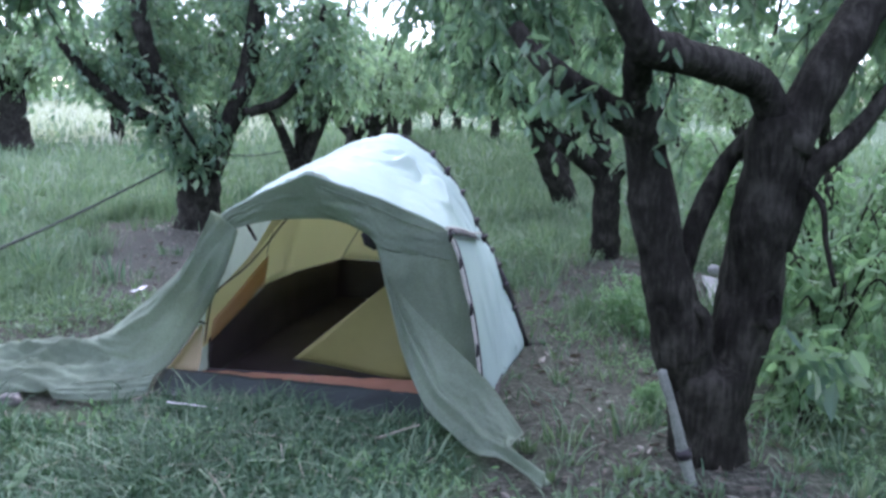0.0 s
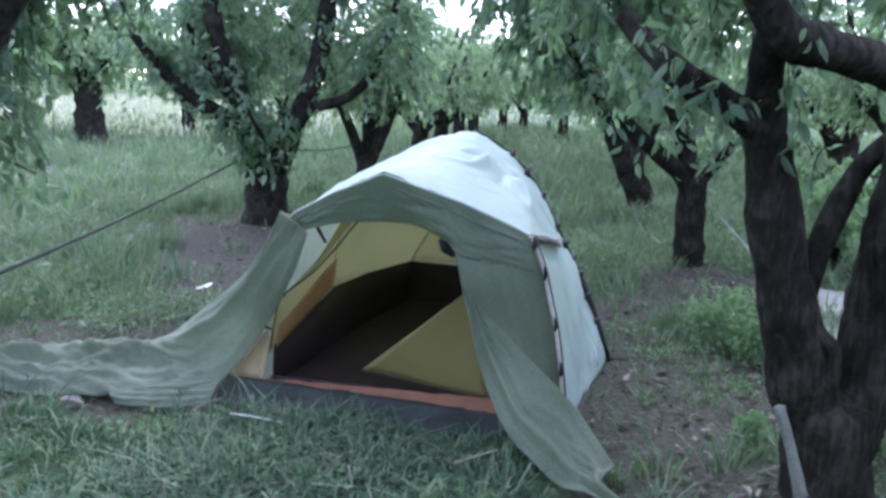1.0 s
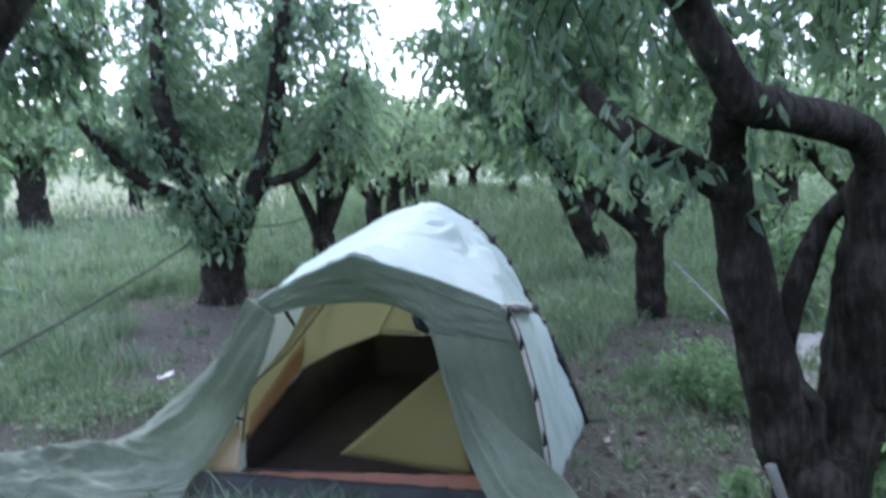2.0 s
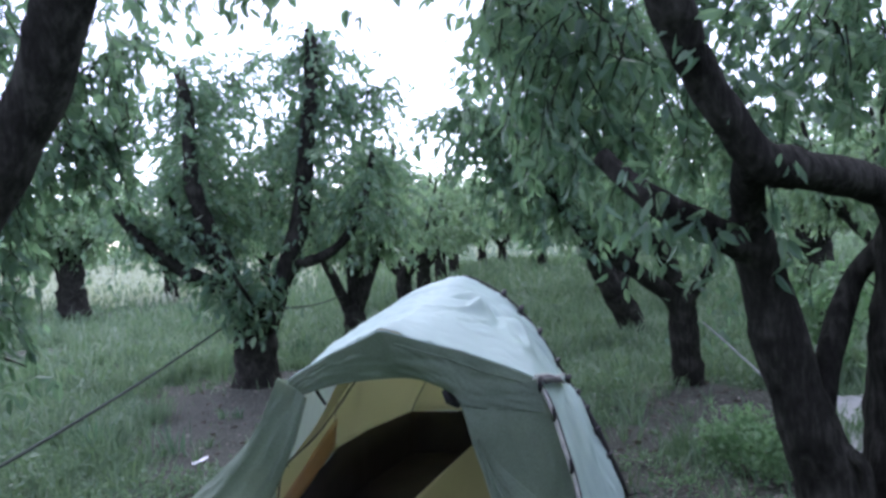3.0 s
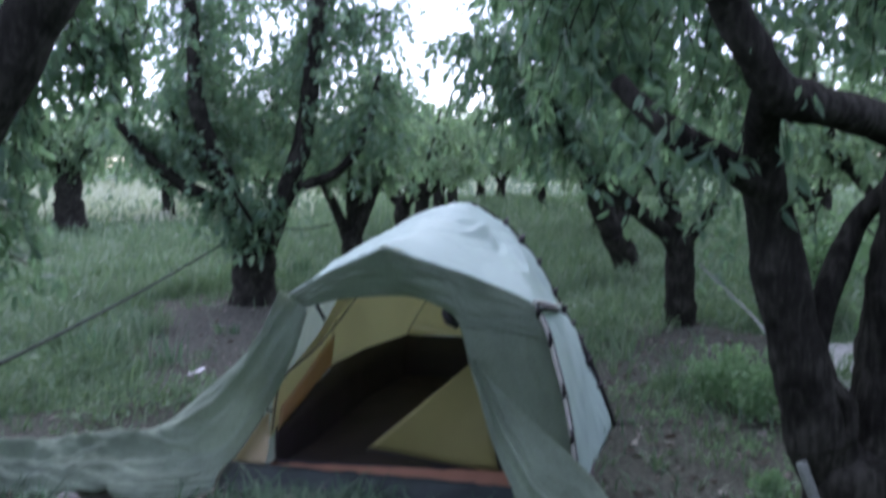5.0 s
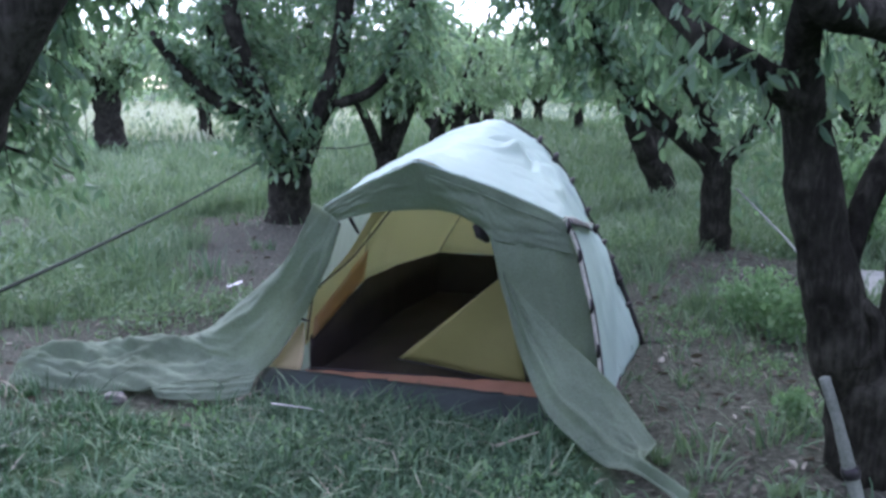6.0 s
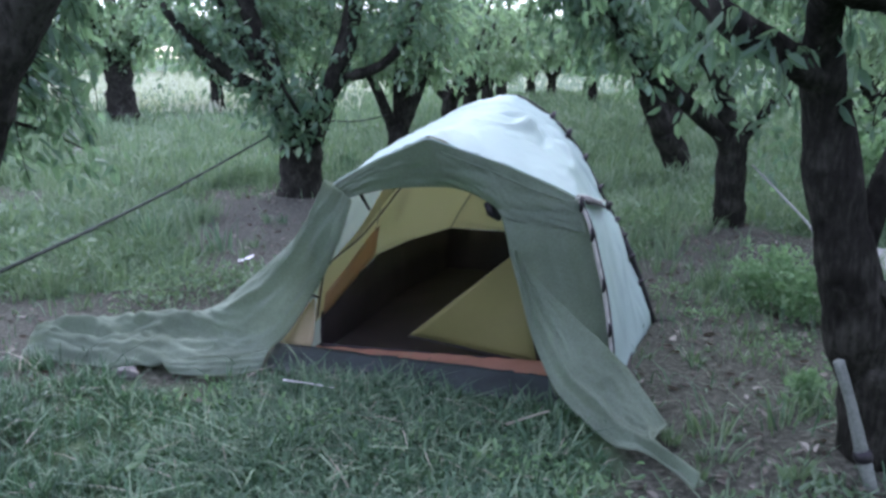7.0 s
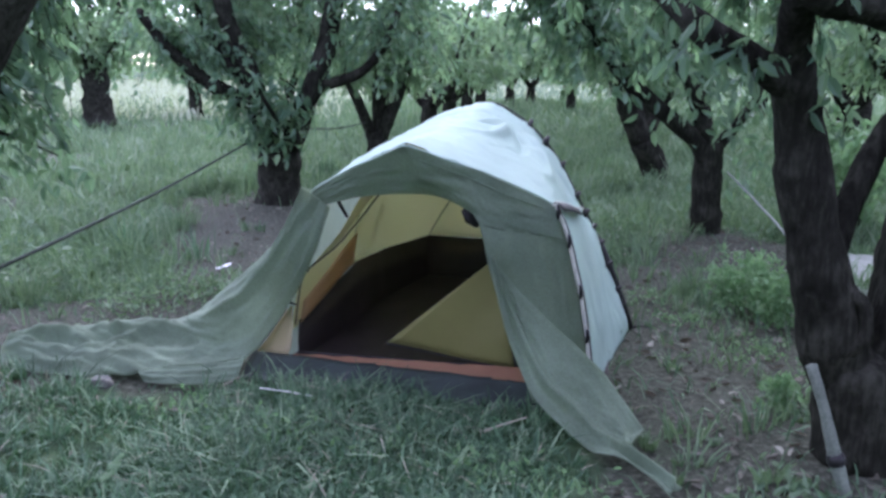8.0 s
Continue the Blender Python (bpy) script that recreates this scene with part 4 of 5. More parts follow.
def build_inner():
    rows = []
    for j in range(24):
        row = []
        for i in range(41):
            v0 = inner_edge(-1 + i / 20)
            v = v0 + (1.92 - v0) * j / 23
            x, z = in_arch(v, -1 + i / 20, tub_z(v) - 0.03)
            sag = 0.02 * math.sin(math.pi * (j % 12) / 11.5) + 0.008 * noise.noise(Vector((v * 3, i * 0.3, 2)))
            row.append(tp(x * (1 - sag), v, z * (1 - sag)))
        rows.append(row)
    inner = own(sheet("inner_wall", rows, YELLOW, tent, "yellow nylon inner tent", 0.002))
    # end wall
    end = []
    for k in range(8):
        f = k / 7
        end.append([tp(x * (1 - f), 1.92 + 0.04 * f, 0.30 + (z - 0.30) * (1 - f)) for x, z in (in_arch(1.92, -1 + i / 10, 0.30) for i in range(21))])
    own(sheet("end_wall", end, YELLOW, tent, "pale yellow end wall", 0.002))
    # sewn seams
    for v, r in ((0.86, 0.0025), (1.91, 0.0025), (0.28, 0.004)):
        pts = []
        for i in range(41):
            w = inner_edge(-1 + i / 20) if v < 0.5 else v
            x, z = in_arch(w, -1 + i / 20, tub_z(w))
            pts.append(tp(x * 0.985, w, z * 0.985))
        tube("inner_seam", pts, [r] * 41, BROWN, inner, seg=6)
    # dark floor tub, its side walls standing up
    rim = [(s * in_arch(v, 1, tub_z(v))[0], v) for s, v in ((-1, 0.16), (-1, 0.5), (-1, 0.85), (-1, 1.3), (-1, 1.92), (1, 1.92), (1, 1.3), (1, 0.85), (1, 0.5), (1, 0.16))]
    sides = []
    for f in (0.0, 0.04, 0.5, 1.0):
        row = []
        for a, b in zip(rim, rim[1:]):
            for q in range(8):
                u, v = a[0] + (b[0] - a[0]) * q / 8, a[1] + (b[1] - a[1]) * q / 8
                lump = 0.012 * noise.noise(Vector((u * 5, v * 5, f * 3)))
                row.append(tp(u * (0.99 + 0.01 * f) + lump, v * (0.985 + 0.015 * f) + lump, 0.02 + f * (tub_z(v) - 0.02)))
        row.append(tp(rim[-1][0], rim[-1][1], 0.02 + f * (tub_z(rim[-1][1]) - 0.02)))
        sides.append(row)
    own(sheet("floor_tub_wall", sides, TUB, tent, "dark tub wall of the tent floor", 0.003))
    floor = []
    for j in range(14):
        v = 0.03 + 1.92 * j / 13
        w = lerp_rows([(0.0, 0.82), (0.85, 0.77), (1.95, 0.6)], v)[0]
        floor.append([tp(w * (-1 + i / 10), v, 0.022 + 0.012 * noise.noise(Vector((i * 0.6, j * 0.7, 9)))) for i in range(21)])
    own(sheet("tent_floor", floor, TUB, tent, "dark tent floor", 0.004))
    # threshold: slate tub front and a folded orange strip
    front, strip = [], []
    for f in (0.0, 0.15, 0.3, 0.45, 0.6, 0.75, 0.9, 1.0):
        front.append([tp(-0.87 + 1.62 * i / 40, -0.12 + 0.14 * f ** 1.3 + 0.02 * noise.noise(Vector((i * 0.35, f * 3, 1))), 0.012 + 0.084 * f ** 1.6 + 0.014 * (0.3 + noise.noise(Vector((i * 0.3, f * 2, 6)))) * (1 - 0.6 * f)) for i in range(41)])
        strip.append([tp(-0.66 + 1.36 * i / 40, 0.02 + (0.015 + 0.045 * i / 40) * f, 0.094 + (0.006 + 0.05 * i / 40) * f + 0.008 * noise.noise(Vector((i * 0.4, f * 2, 11)))) for i in range(41)])
    own(sheet("floor_tub_front", front, SLATE, tent, "slate-grey front edge of the tent floor", 0.004))
    own(sheet("threshold_strip", strip, ORANGE, tent, "orange strip along the door sill", 0.003))
    back = [[tp(-0.66 + 1.36 * i / 40, 0.077 + 0.03 * f, 0.1 + 0.042 * i / 40 - (0.08 + 0.04 * i / 40) * f) for i in range(41)] for f in (0.0, 0.5, 1.0)]
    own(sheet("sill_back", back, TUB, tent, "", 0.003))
    # orange wedge along the side wall
    wedge = []
    for j in range(14):
        f = j / 13
        v = 0.15 + 0.70 * f
        row = []
        for k in range(5):
            x, z = in_arch(v, -1 + (0.10 + 0.05 * f) * k / 4, tub_z(v))
            row.append(tp(x * 0.955, v, z * 0.985))
        wedge.append(row)
    own(sheet("side_panel", wedge, ORANGE_SIDE, tent, "orange lower side panel", 0.002))
    # front wall strip beside the doorway
    fr = []
    for j in range(8):
        f = j / 7
        fr.append([tp(-0.865 + 0.145 * f ** 0.8 + (0.18 - 0.16 * f) * i / 5, 0.02 + 0.10 * f, 0.085 + 0.22 * f + 0.006 * i / 5) for i in range(6)])
    own(sheet("front_wall", fr, CREAM, tent, "cream corner of the inner front wall", 0.002))
    own(tube("hanging_strap", [tp(-0.50, 0.2, 0.86), tp(-0.48, 0.22, 0.80), tp(-0.46, 0.25, 0.74)], [0.008, 0.01, 0.008], BLACK, tent, seg=6))
    own(tube("door_tie", [tp(0.20, -0.03, 0.86), tp(0.22, -0.03, 0.82), tp(0.25, -0.02, 0.79)], [0.02, 0.026, 0.012], BLACK, tent, "black door tie", seg=8))
    for p in ((-0.60, 0.10, 0.60), (-0.64, 0.1, 0.5), (-0.71, 0.1, 0.33)):
        own(tube("door_hook", [tp(*p), tp(p[0] + 0.02, p[1] - 0.02, p[2] + 0.008), tp(p[0] + 0.05, p[1] - 0.02, p[2])], [0.006, 0.007, 0.004], BLACK, tent, seg=6))
    # half of the inner door, still zipped along its lower edge
    a, b, c = Vector((-0.23, 0.15, 0.16)), Vector((0.40, 0.12, 0.10)), Vector((0.30, 0.15, 0.62))
    door = []
    for j in range(14):
        f = j / 13
        row = []
        for i in range(16):
            g = i / 15
            p = a.lerp(c, f).lerp(b.lerp(c, f), g)
            p = Vector((p.x, p.y + 0.035 * math.sin(math.pi * g) * (1 - f) + 0.01 * noise.noise(p * 6), p.z - 0.012 * math.sin(math.pi * g) * (1 - f)))
            row.append(tp(*p))
        door.append(row)
    door_half = own(sheet("inner_door", door, SHADED_LIME, tent, "yellow-green inner door hanging half open", 0.002))
    tube("inner_door_zip", [r for r in door[0]], [0.005] * 16, BLACK, door_half, "dark zip", seg=6)


build_inner()

# ---- ropes, poles and small things ----
def rope(label, pts, r, mat, name="rope", cat="rope"):
    l = spline(pts, 40)
    return tagged(tube(name, l, [r] * 40, mat, seg=8), label, cat)


rope("dark green rope stretched taut between two tree trunks", [(-1.93, 2.72, 0.55), (-1.84, 3.9, 0.575), (-1.79, 5.6, 0.61), (-1.69, 7.9, 0.72)], 0.0095, ROPE)
rope("dark green rope running on to the next tree", [(-1.24, 7.95, 0.83), (-1.0, 9.4, 0.72), (-0.76, 10.75, 0.7)], 0.009, ROPE)
rope("grey wire slanting from the tree trunk down the row", [(2.46, 6.22, 0.62), (2.36, 5.4, 0.52), (2.19, 4.5, 0.45), (1.75, 2.7, 0.3)], 0.008, WIRE, "wire", "wire")


def leaning_pole():
    th = empty("leaning_pole", "weathered grey pole leaning against the tree with a black band", "pole")
    a, b = Vector((1.277, 2.33, 0.505)), Vector((1.425, 2.22, -0.03))
    line = spline([a, a.lerp(b, 0.33) + Vector((0.004, 0, 0)), a.lerp(b, 0.66), b], 20)
    tube("shaft", line, [0.019 + 0.004 * (i / 19) for i in range(20)], POLE, th, seg=12, lumps=0.35)
    m = [a.lerp(b, f) for f in (0.535, 0.565, 0.595)]
    tube("band", m, [0.028, 0.03, 0.027], BLACK, th, "black tape band", seg=12)


leaning_pole()


def scrap(name, label, cat, at, w, d, turn, mat, curl=0.02, lift=0.0):
    """A crumpled flat scrap lying on the ground."""
    g = np.random.default_rng(int(abs(at[0]) * 100))
    rows = []
    for j in range(6):
        row = []
        for i in range(8):
            x, y = (i / 7 - 0.5) * w * g.uniform(0.92, 1.08), (j / 5 - 0.5) * d * g.uniform(0.92, 1.08)
            if name == "broad_leaf":
                y *= math.sin(math.pi * (i + 0.3) / 7.6) ** 0.8
            c, s = math.cos(turn), math.sin(turn)
            X, Y = at[0] + x * c - y * s, at[1] + x * s + y * c
            row.append(Vector((X, Y, height(X, Y) + 0.012 + lift + curl * (i / 7) ** 2 + 0.006 * noise.noise(Vector((i * 0.7, j * 0.8, w * 50))))))
        rows.append(row)
    th = sheet(name, rows, mat, None, label, 0.002)
    return tagged(th, label, cat)


scrap("paper_scrap", "crumpled white paper scrap on bare soil", "litter", (-1.43, 5.5), 0.11, 0.07, 0.2, PAPER, 0.03)
scrap("broad_leaf", "broad pale green leaf lying on the grass", "leaf", (-1.07, 2.48), 0.11, 0.045, 1.1, WEED, 0.05, 0.045)


def stick(label, a, b, r, mat):
    l = spline([a, Vector(a).lerp(Vector(b), 0.5) + Vector((0, 0.002, 0.001)), b], 10)
    return tagged(tube("stick", l, np.linspace(r, r * 0.7, 10), mat, seg=7, lumps=0.15), label, "stick", "sticks in the grass")


stick("pale dry stick lying in the grass", (-0.68, 3.1, 0.11), (-0.455, 3.04, 0.10), 0.0028, PAPER)
stick("thin pale stick lying in the grass", (0.25, 2.76, 0.07), (0.43, 2.85, 0.085), 0.005, STRAW)
stick("thin dry stick beside the tent sill", (-0.38, 3.02, 0.035), (-0.2, 3.03, 0.04), 0.004, STRAW)


def stone(label, at, sx, sy, sz, mat=None):
    bm = bmesh.new()
    bmesh.ops.create_icosphere(bm, subdivisions=3, radius=1)
    for v in bm.verts:
        k = 1 + 0.22 * noise.noise(v.co * 1.6 + Vector(at)) + 0.06 * noise.noise(v.co * 5)
        v.co = Vector((v.co.x * sx * k, v.co.y * sy * k, v.co.z * sz * k)) + Vector(at)
    me = bpy.data.meshes.new("stone")
    bm.to_mesh(me)
    bm.free()
    me.materials.append(mat or STONE)
    me.polygons.foreach_set("use_smooth", [True] * len(me.polygons))
    tagged(new("stone", me), label, "stone")


stone("grey stone holding down the door flap", (-1.46, 3.36, 0.03), 0.055, 0.04, 0.035)
stone("small white pebble on the soil", (0.87, 2.79, 0.03), 0.013, 0.012, 0.011, PAPER)


def bright_ground_patch():
    """A rumpled pale sheet added in place of bright ground behind the twin stems."""
    rows = []
    for j in range(30):
        row = []
        for i in range(24):
            u, v = i / 23 - 0.5, j / 29 - 0.5
            wave = 1 + 0.12 * noise.noise(Vector((u * 3, v * 3, 2)))
            x, y = 3.02 + u * 0.5 * wave + v * 0.45, 5.08 + v * 1.3 * wave
            rumple = 0.05 * (0.35 - abs(noise.noise(Vector((x * 4 + y, y * 3, 1))))) + 0.02 * noise.noise(Vector((x * 11, y * 9, 3)))
            row.append(Vector((x, y, height(x, y) + 0.045 + max(-0.03, rumple))))
        rows.append(row)
    tagged(sheet("bright_ground_patch", rows, PALE_GREY, None, "", 0.003), "rumpled pale patch standing in for bright ground", "sheet")


bright_ground_patch()
stone("pale round stone beside the bright ground patch", (3.14, 5.84, 0.1), 0.05, 0.05, 0.045, PALE_GREY)

# ---- shrubs beside the twin-stemmed tree
def shrub(label, x, y, tall, wide, seed):
    """Thin arching stems from one root, with leaves along them."""
    g = np.random.default_rng(seed)
    th = empty("shrub", label, "shrub", "shrubs by the tree row")
    z0 = height(x, y)
    lines = []
    for k in range(11):
        a = k * 0.571 + g.uniform(-0.3, 0.3)
        r = wide * g.uniform(0.4, 1.0)
        h = tall * g.uniform(0.7, 1.1)
        l = spline([(x, y, z0 - 0.03), (x + math.cos(a) * r * 0.25, y + math.sin(a) * r * 0.25, z0 + h * 0.5), (x + math.cos(a) * r * 0.65, y + math.sin(a) * r * 0.65, z0 + h * 0.95), (x + math.cos(a) * r, y + math.sin(a) * r, z0 + h * 0.85)], 14)
        tube("stem", l, np.linspace(0.011, 0.004, 14), BARK, th, seg=6)
        lines.append(l)
    tw, p, a, sz = grow_sprays(lines, int(150 * tall), 0.32, 0.9, 0.12, 2.0, 12, 0.09)
    tagged(twig_mesh("fine_branching", tw, 0.003, th), kind="stuff")
    v, t = leaf_arrays(p, a, sz, False)
    tagged(fast_mesh("foliage", v, t, WEED, th), kind="stuff")


shrub("pale green leafy shrub beside the twin-stemmed tree", 2.7, 3.5, 0.75, 0.55, 3)
shrub("tall loose leafy shrub at the orchard edge", 3.2, 4.3, 1.05, 0.7, 4)
shrub("leafy shrub growing behind the twin stems", 3.75, 6.6, 1.1, 0.6, 5)
shrub("low leafy shrub on the soil by the old tree", 2.25, 2.95, 0.4, 0.35, 6)


# ---- grass ----
def in_tent(x, y):
    q = Vector((x, y, 0)) - TO
    u, v = q.dot(TE), q.dot(TN)
    # and under the flap's tail
    a = (x - 0.6) * 0.5115 - (y - 2.7) * 0.8593
    b = (x - 0.6) * 0.8593 + (y - 2.7) * 0.5115
    if -0.1 < a < 0.5 and abs(b - 0.02) < 0.08:
        return True
    return -0.13 < v < 2.4 and abs(u + 0.05) < 0.82


def blades(name, label, n, x0, x1, y0, y1, hmin, hmax, width, mat, keep, cat="grass", lean=0.5, lift=0.0):
    """Bent, tapering blades standing on the ground."""
    g = np.random.default_rng(len(name) * 7 + n)
    xs, ys = g.uniform(x0, x1, n), g.uniform(y0, y1, n)
    ok = np.array([(not in_tent(x, y)) and g.uniform() < keep(x, y) for x, y in zip(xs, ys)])
    xs, ys = xs[ok], ys[ok]
    zs = np.array([height(x, y) for x, y in zip(xs, ys)])
    m = len(xs)
    patch = np.array([max(0.25, 0.8 + 0.9 * noise.noise(Vector((x * 1.3, y * 1.3, 2))) + 0.45 * noise.noise(Vector((x * 4, y * 4, 5)))) for x, y in zip(xs, ys)])
    h = g.uniform(hmin, hmax, m) * patch
    a = g.uniform(0, 6.283, m)
    side = np.stack([np.cos(a), np.sin(a), np.zeros(m)], 1)
    b = a + 1.57 + g.normal(size=m) * 0.4
    bend = np.stack([np.cos(b), np.sin(b), np.zeros(m)], 1) * (h * g.uniform(0.05, lean, m) * 1.4)[:, None]
    up = np.zeros((m, 3))
    up[:, 2] = h
    base = np.stack([xs, ys, zs - 0.01 + lift * g.uniform(0.3, 1, m)], 1)
    w = (width * g.uniform(0.6, 1.4, m))[:, None]
    v = np.stack([base - side * w, base + side * w, base + up * 0.6 + bend * 0.35 - side * w * 0.75, base + up * 0.6 + bend * 0.35 + side * w * 0.75,
                  base + up * 0.93 + bend], 1)
    tri = np.array([[0, 1, 3], [0, 3, 2], [2, 3, 4]])
    t = (np.arange(m)[:, None, None] * 5 + tri[None]).reshape(-1, 3)
    tagged(fast_mesh(name, v.reshape(-1, 3), t, mat), label, cat, kind="stuff")


def lawn(x, y):
    t = turf_at(x, y) + 0.55 * noise.noise(Vector((x * 2.6, y * 2.6, 12)))
    return min(1, max(0.02, (t - 0.4) * 2.2))


def meadow(x, y):
    t = turf_at(x, y)
    return max(0.0, (t - 0.35) * 1.5) * (1 if y > 4.5 else 0.2)


blades("short_grass", "short trampled green grass before the tent", 85000, -2.6, 2.2, 1.5, 4.6, 0.04, 0.13, 0.0038, BLADE, lawn, lean=1.1)
blades("worn_grass", "short worn grass round the camping place", 26000, -7.5, 7.5, -5.5, 4.6, 0.03, 0.10, 0.005, BLADE, lambda x, y: 0.0 if -2.6 < x < 2.2 and y > 1.5 else lawn(x, y), lean=1.1)
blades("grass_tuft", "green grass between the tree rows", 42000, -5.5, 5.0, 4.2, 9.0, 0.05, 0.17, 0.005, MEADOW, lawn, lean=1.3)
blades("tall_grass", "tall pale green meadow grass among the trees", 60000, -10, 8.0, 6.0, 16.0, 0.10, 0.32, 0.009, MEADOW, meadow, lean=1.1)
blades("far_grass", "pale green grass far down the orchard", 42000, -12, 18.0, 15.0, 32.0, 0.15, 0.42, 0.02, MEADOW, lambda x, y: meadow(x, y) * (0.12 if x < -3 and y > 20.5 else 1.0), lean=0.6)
blades("open_field", "open field beyond the orchard, coloured as sunlit", 45000, -60, 20.0, 21.0, 75.0, 0.15, 0.4, 0.05, SUNLIT_FIELD, lambda x, y: 1.0 if x < -2 else 0.08, "field", lean=0.8)
blades("long_grass", "long bent grass blades before the tent", 6500, -2.2, 1.8, 1.9, 3.4, 0.07, 0.15, 0.0045, BLADE, lawn, lean=2.2)
blades("straw", "dry straw stalks strewn over the grass", 1000, -2.0, 1.4, 2.0, 3.6, 0.03, 0.065, 0.003, STRAW, lambda x, y: 0.75 * turf_at(x, y) ** 2, lean=4.0, lift=0.07)


def tufts(name, label, n, x0, x1, y0, y1, hmin, hmax, per, width, mat, keep, flop=0.8):
    """Grass growing in clumps: curved blades that lean out of each clump's heart."""
    g = np.random.default_rng(n + per)
    xs, ys = g.uniform(x0, x1, n), y0 + (y1 - y0) * g.uniform(0, 1, n) ** 1.25
    ok = np.array([(not in_tent(x, y)) and g.uniform() < keep(x, y) for x, y in zip(xs, ys)])
    xs, ys = xs[ok], ys[ok]
    c = len(xs)
    tall = g.uniform(0, 1, c) ** 1.6 * (hmax - hmin) + hmin
    own_n = np.maximum(6, (per * g.uniform(0.5, 1.3, c)).astype(int))
    i = np.repeat(np.arange(c), own_n)
    m = len(i)
    h = tall[i] * g.uniform(0.45, 1.0, m)
    a = g.uniform(0, 6.283, m)
    out = np.stack([np.cos(a), np.sin(a), np.zeros(m)], 1)
    r = np.abs(g.normal(size=m)) * 0.28 * tall[i]
    zs = np.array([height(x, y) for x, y in zip(xs, ys)])
    base = np.stack([xs[i], ys[i], zs[i] - 0.012], 1) + out * r[:, None]
    b = a + g.normal(size=m) * 1.1
    side = np.stack([-np.sin(b), np.cos(b), np.zeros(m)], 1) * (width * g.uniform(0.6, 1.4, m))[:, None]
    reach = out * (h * g.uniform(0.05, flop, m))[:, None]
    up = np.zeros((m, 3))
    up[:, 2] = h
    fall = g.uniform(0.8, 1.0, m)[:, None]
    v = np.stack([base - side, base + side, base + up * 0.4 + reach * 0.2 - side * 0.9, base + up * 0.4 + reach * 0.2 + side * 0.9,
                  base + up * 0.78 + reach * 0.55 - side * 0.6, base + up * 0.78 + reach * 0.55 + side * 0.6, base + up * fall + reach * 1.05], 1)
    tri = np.array([[0, 1, 3], [0, 3, 2], [2, 3, 5], [2, 5, 4], [4, 5, 6]])
    t = (np.arange(m)[:, None, None] * 7 + tri[None]).reshape(-1, 3)
    tagged(fast_mesh(name, v.reshape(-1, 3), t, mat), label, "grass", kind="stuff")


def edge_tufts(x, y):
    """More clumps towards the worn soil's edges, fewer on it."""
    t = turf_at(x, y)
    return max(0.04, min(1.0, (t - 0.08) * 1.25))


tufts("front_tufts", "tufts of bent green grass before the tent", 1500, -2.4, 1.4, 1.9, 3.5, 0.06, 0.17, 18, 0.0048, BLADE, lambda x, y: lawn(x, y) if x < 0.7 else 0.3 * lawn(x, y), 1.5)
tufts("soil_edge_tufts", "sparse grass tufts on the trodden soil", 280, 0.8, 2.6, 2.1, 6.0, 0.05, 0.2, 16, 0.0045, MEADOW, lambda x, y: max(0.0, 0.45 + 1.3 * noise.noise(Vector((x * 1.7, y * 1.7, 31)))), 1.2)
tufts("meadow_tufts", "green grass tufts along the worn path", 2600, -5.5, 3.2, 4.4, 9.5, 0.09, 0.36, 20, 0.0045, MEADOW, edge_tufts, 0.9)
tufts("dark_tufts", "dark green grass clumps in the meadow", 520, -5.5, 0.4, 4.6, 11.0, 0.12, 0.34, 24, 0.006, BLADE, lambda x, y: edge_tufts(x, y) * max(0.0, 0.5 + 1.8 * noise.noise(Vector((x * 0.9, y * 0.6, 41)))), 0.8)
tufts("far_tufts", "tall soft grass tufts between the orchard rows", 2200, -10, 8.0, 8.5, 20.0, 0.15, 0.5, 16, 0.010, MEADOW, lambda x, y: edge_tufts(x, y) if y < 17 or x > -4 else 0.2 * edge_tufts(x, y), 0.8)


def weeds(name, label, spots, n, size, mat):
    """Low leafy weeds: leaves spreading from stems about the given spots."""
    g = np.random.default_rng(n)
    pos, ax = [], []
    for x, y, r, h in spots:
        k = int(n * r)
        p = np.stack([x + g.normal(size=k) * r * 0.5, y + g.normal(size=k) * r * 0.5, g.uniform(0.02, 1, k) ** 0.8 * h], 1)
        keep = np.array([not in_tent(q[0], q[1]) for q in p])
        p = p[keep]
        a = g.normal(size=p.shape) + np.array([0, 0, 0.5])
        pos.append(p)
        ax.append(a / np.linalg.norm(a, axis=1)[:, None])
    p, a = np.vstack(pos), np.vstack(ax)
    v, t = leaf_arrays(p, a, size * g.uniform(0.6, 1.3, len(p)), len(p) > 20000)
    tagged(fast_mesh(name, v, t, mat), label, "weeds", kind="stuff")


weeds("leafy_weeds", "low leafy green weeds on the soil",
      [(2.4, 3.4, 0.4, 0.35), (2.6, 2.6, 0.4, 0.3), (1.25, 2.2, 0.2, 0.12), (-1.7, 4.6, 0.35, 0.14), (-1.3, 4.9, 0.3, 0.12),
       (3.6, 4.4, 0.5, 0.4), (3.3, 3.3, 0.5, 0.45), (-2.4, 5.2, 0.5, 0.18), (-0.6, 6.6, 0.4, 0.2), (1.3, 6.6, 0.4, 0.25)], 1500, 0.042, MEADOW)
weeds("bushy_weeds", "bushy bright green weeds beside the tree row", [(1.96, 4.4, 0.16, 0.36), (2.02, 4.15, 0.15, 0.32), (1.9, 4.62, 0.12, 0.22), (1.52, 3.0, 0.07, 0.18)], 4400, 0.042, WEED)
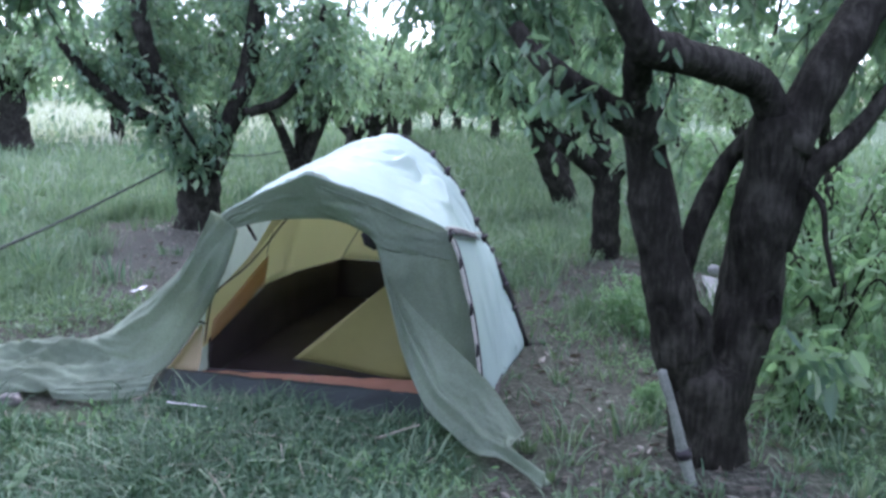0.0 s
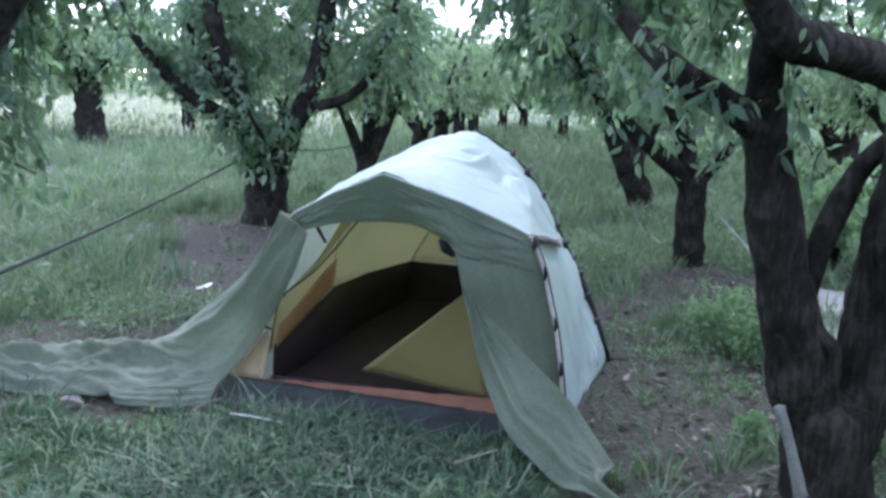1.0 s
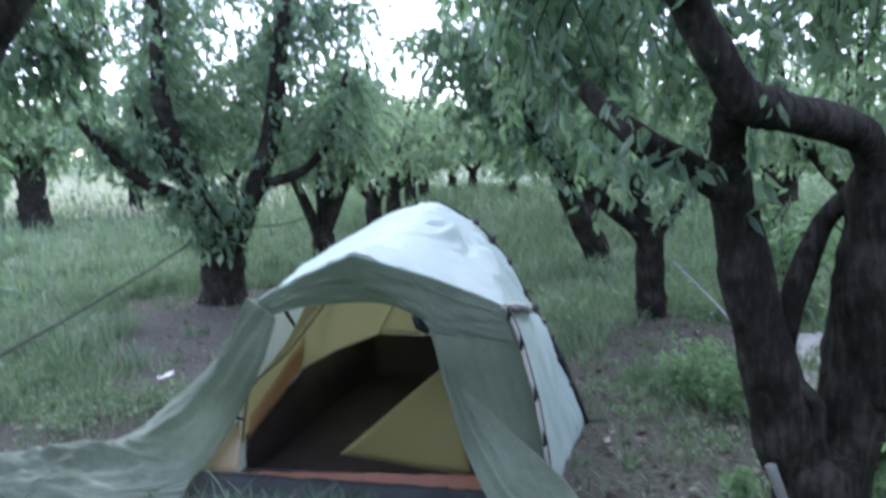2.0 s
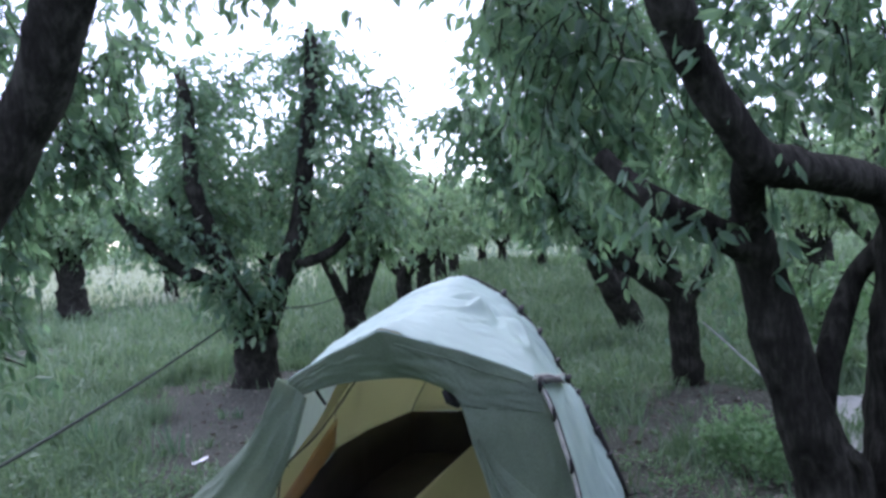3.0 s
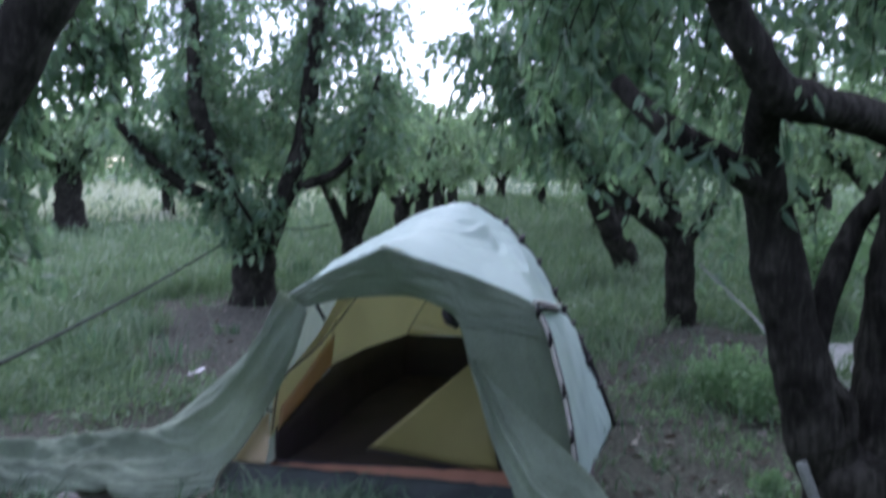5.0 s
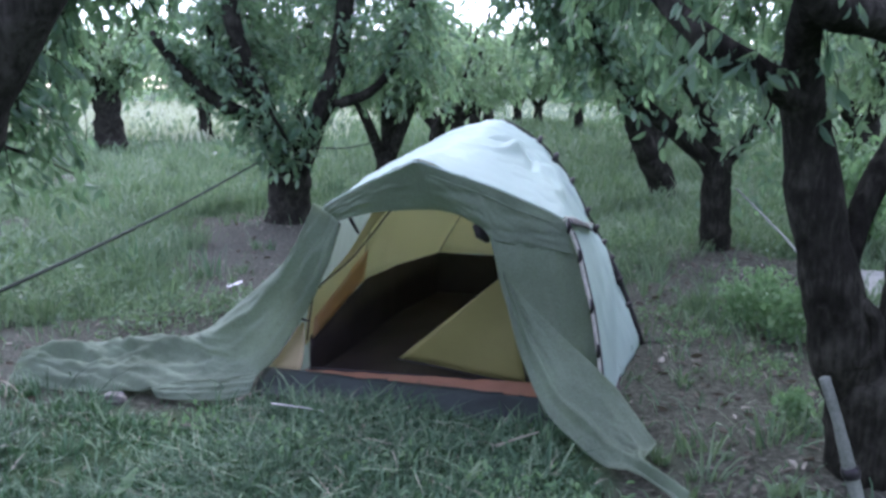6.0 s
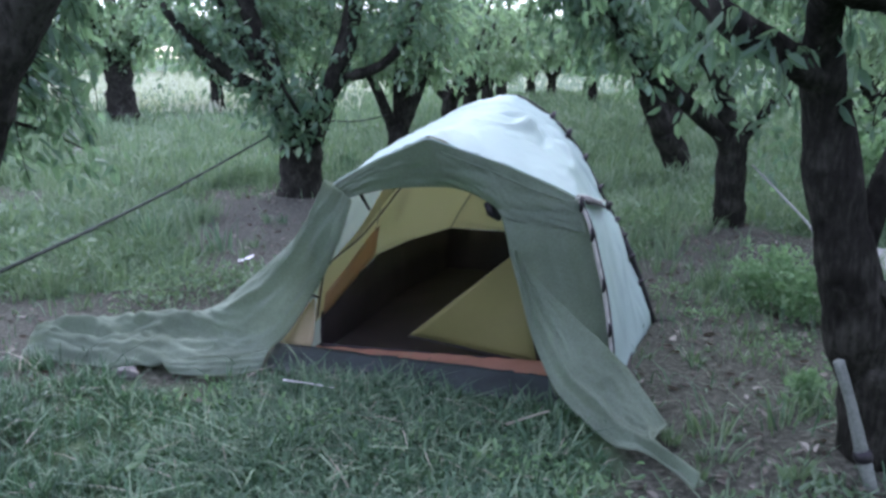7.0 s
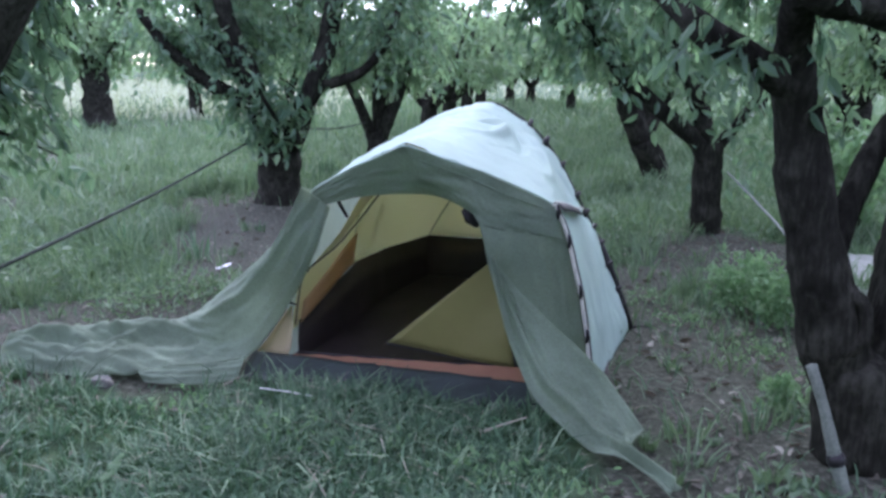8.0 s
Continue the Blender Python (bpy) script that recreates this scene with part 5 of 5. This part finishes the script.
weeds("soil_tufts", "small green tufts on the bare soil", [(0.95 + 1.3 * ((k * 0.618) % 1), 2.3 + 3.6 * ((k * 0.377) % 1), 0.07 + 0.12 * ((k * 0.53) % 1), 0.04 + 0.09 * ((k * 0.71) % 1)) for k in range(22)], 420, 0.026, WEED)


def meadow_spots():
    g = np.random.default_rng(21)
    out = []
    while len(out) < 170:
        x, y = g.uniform(-6.5, 5.5), 4.6 + 12 * g.uniform() ** 1.4
        if turf_at(x, y) > 0.45 and not in_tent(x, y):
            out.append((x, y, g.uniform(0.12, 0.34), g.uniform(0.1, 0.3)))
    return out


weeds("meadow_weeds", "leafy weeds growing in clumps among the meadow grass", meadow_spots(), 420, 0.065, MEADOW)
weeds("clover_patch", "low clover leaves among the grass", [(-1.75 + 2.5 * ((k * 0.618) % 1), 2.0 + 1.25 * ((k * 0.377) % 1), 0.10 + 0.14 * ((k * 0.53) % 1), 0.05 + 0.05 * ((k * 0.71) % 1)) for k in range(40)], 300, 0.028, BLADE)
weeds("broadleaf_weeds", "broad green weed leaves in the grass before the tent", [(-1.7 + 2.4 * ((k * 0.618 + 0.2) % 1), 1.95 + 1.15 * ((k * 0.377 + 0.1) % 1), 0.06 + 0.10 * ((k * 0.53) % 1), 0.07 + 0.06 * ((k * 0.71) % 1)) for k in range(30)], 260, 0.036, WEED)


def litter_leaves():
    g = np.random.default_rng(3)
    pos = []
    for k in range(5000):
        x, y = g.uniform(-3.0, 3.0), g.uniform(1.9, 9.0)
        if in_tent(x, y) or g.uniform() < turf_at(x, y) * 0.9 or (x < -0.6 and g.uniform() < 0.6):
            continue
        pos.append((x, y, height(x, y) + 0.012))
    p = np.array(pos)
    a = g.normal(size=p.shape) * np.array([1, 1, 0.12])
    a /= np.linalg.norm(a, axis=1)[:, None]
    v, t = leaf_arrays(p, a, g.uniform(0.025, 0.075, len(p)), False)
    tagged(fast_mesh("fallen_leaves", v, t, DEAD), "dry fallen leaves on the bare soil", "leaves", kind="stuff")


litter_leaves()


def trunk_shoots(tree, spots, size, mat, way):
    """Leafy shoots about a tree's fork, as a part of the tree."""
    pos, ax = [], []
    for c, k, r in spots:
        p = RNG.normal(size=(k, 3)) * np.array([r, r * 0.7, r * 0.85]) + np.array(c)
        pos.append(p)
        a = RNG.normal(size=p.shape) * 0.6 + np.array(way)
        ax.append(a / np.linalg.norm(a, axis=1)[:, None])
    p, a = np.vstack(pos), np.vstack(ax)
    v, t = leaf_arrays(p, a, size * RNG.uniform(0.6, 1.2, len(p)), False)
    tagged(fast_mesh("shoot_foliage", v, t, mat, tree), "leafy green shoots on the old fork", kind="stuff")


trunk_shoots(stout_tree, [((-1.62, 7.78, 1.0), 260, 0.19), ((-1.35, 7.72, 1.02), 230, 0.19), ((-1.78, 7.85, 1.15), 150, 0.2), ((-1.5, 7.7, 0.78), 60, 0.13)], 0.125, LEAF, (0, -0.3, -0.9))
trunk_shoots(mound_tree, [((2.28, 6.12, 1.12), 60, 0.2), ((2.6, 6.25, 1.15), 110, 0.2), ((1.7, 5.95, 1.45), 70, 0.2), ((2.2, 6.15, 1.5), 90, 0.22), ((2.75, 6.2, 0.75), 60, 0.16)], 0.12, LEAF, (0, -0.3, -0.9))
trunk_shoots(twin_tree, [((1.86, 2.3, 0.53), 40, 0.07)], 0.13, LEAF, (0.2, -0.3, -0.9))
trunk_shoots(leaning_tree, [((-1.57, 3.4, 1.0), 30, 0.07), ((-1.68, 3.25, 1.1), 24, 0.07)], 0.085, LEAF, (0.3, 0, -0.9))


def bark_knot(tree, at, r, way):
    """A swollen ring of bark about a hollow where a limb was lost."""
    bm = bmesh.new()
    bmesh.ops.create_uvsphere(bm, u_segments=28, v_segments=18, radius=1)
    way = Vector(way).normalized()
    turn = way.to_track_quat("Z", "Y").to_matrix()
    for v in bm.verts:
        c = v.co.copy()
        d = math.hypot(c.x, c.y)
        if c.z > 0:
            c.z *= 0.55 - 1.25 * math.exp(-(d / 0.42) ** 2)
        k = 1 + 0.2 * noise.noise(c * 2.3 + Vector(at)) + 0.1 * noise.noise(c * 6)
        v.co = Vector(at) + turn @ Vector((c.x * r * 0.8 * k, c.y * r * 1.25 * k, c.z * r * k))
    me = bpy.data.meshes.new("bark_knot")
    bm.to_mesh(me)
    bm.free()
    me.materials.append(BARK)
    me.polygons.foreach_set("use_smooth", [True] * len(me.polygons))
    ob = new("bark_knot", me)
    ob.parent = tree


bark_knot(twin_tree, (1.405, 2.385, 0.63), 0.1, (-0.25, -1, 0.1))
bark_knot(twin_tree, (1.70, 2.39, 0.72), 0.07, (0.3, -1, 0.15))
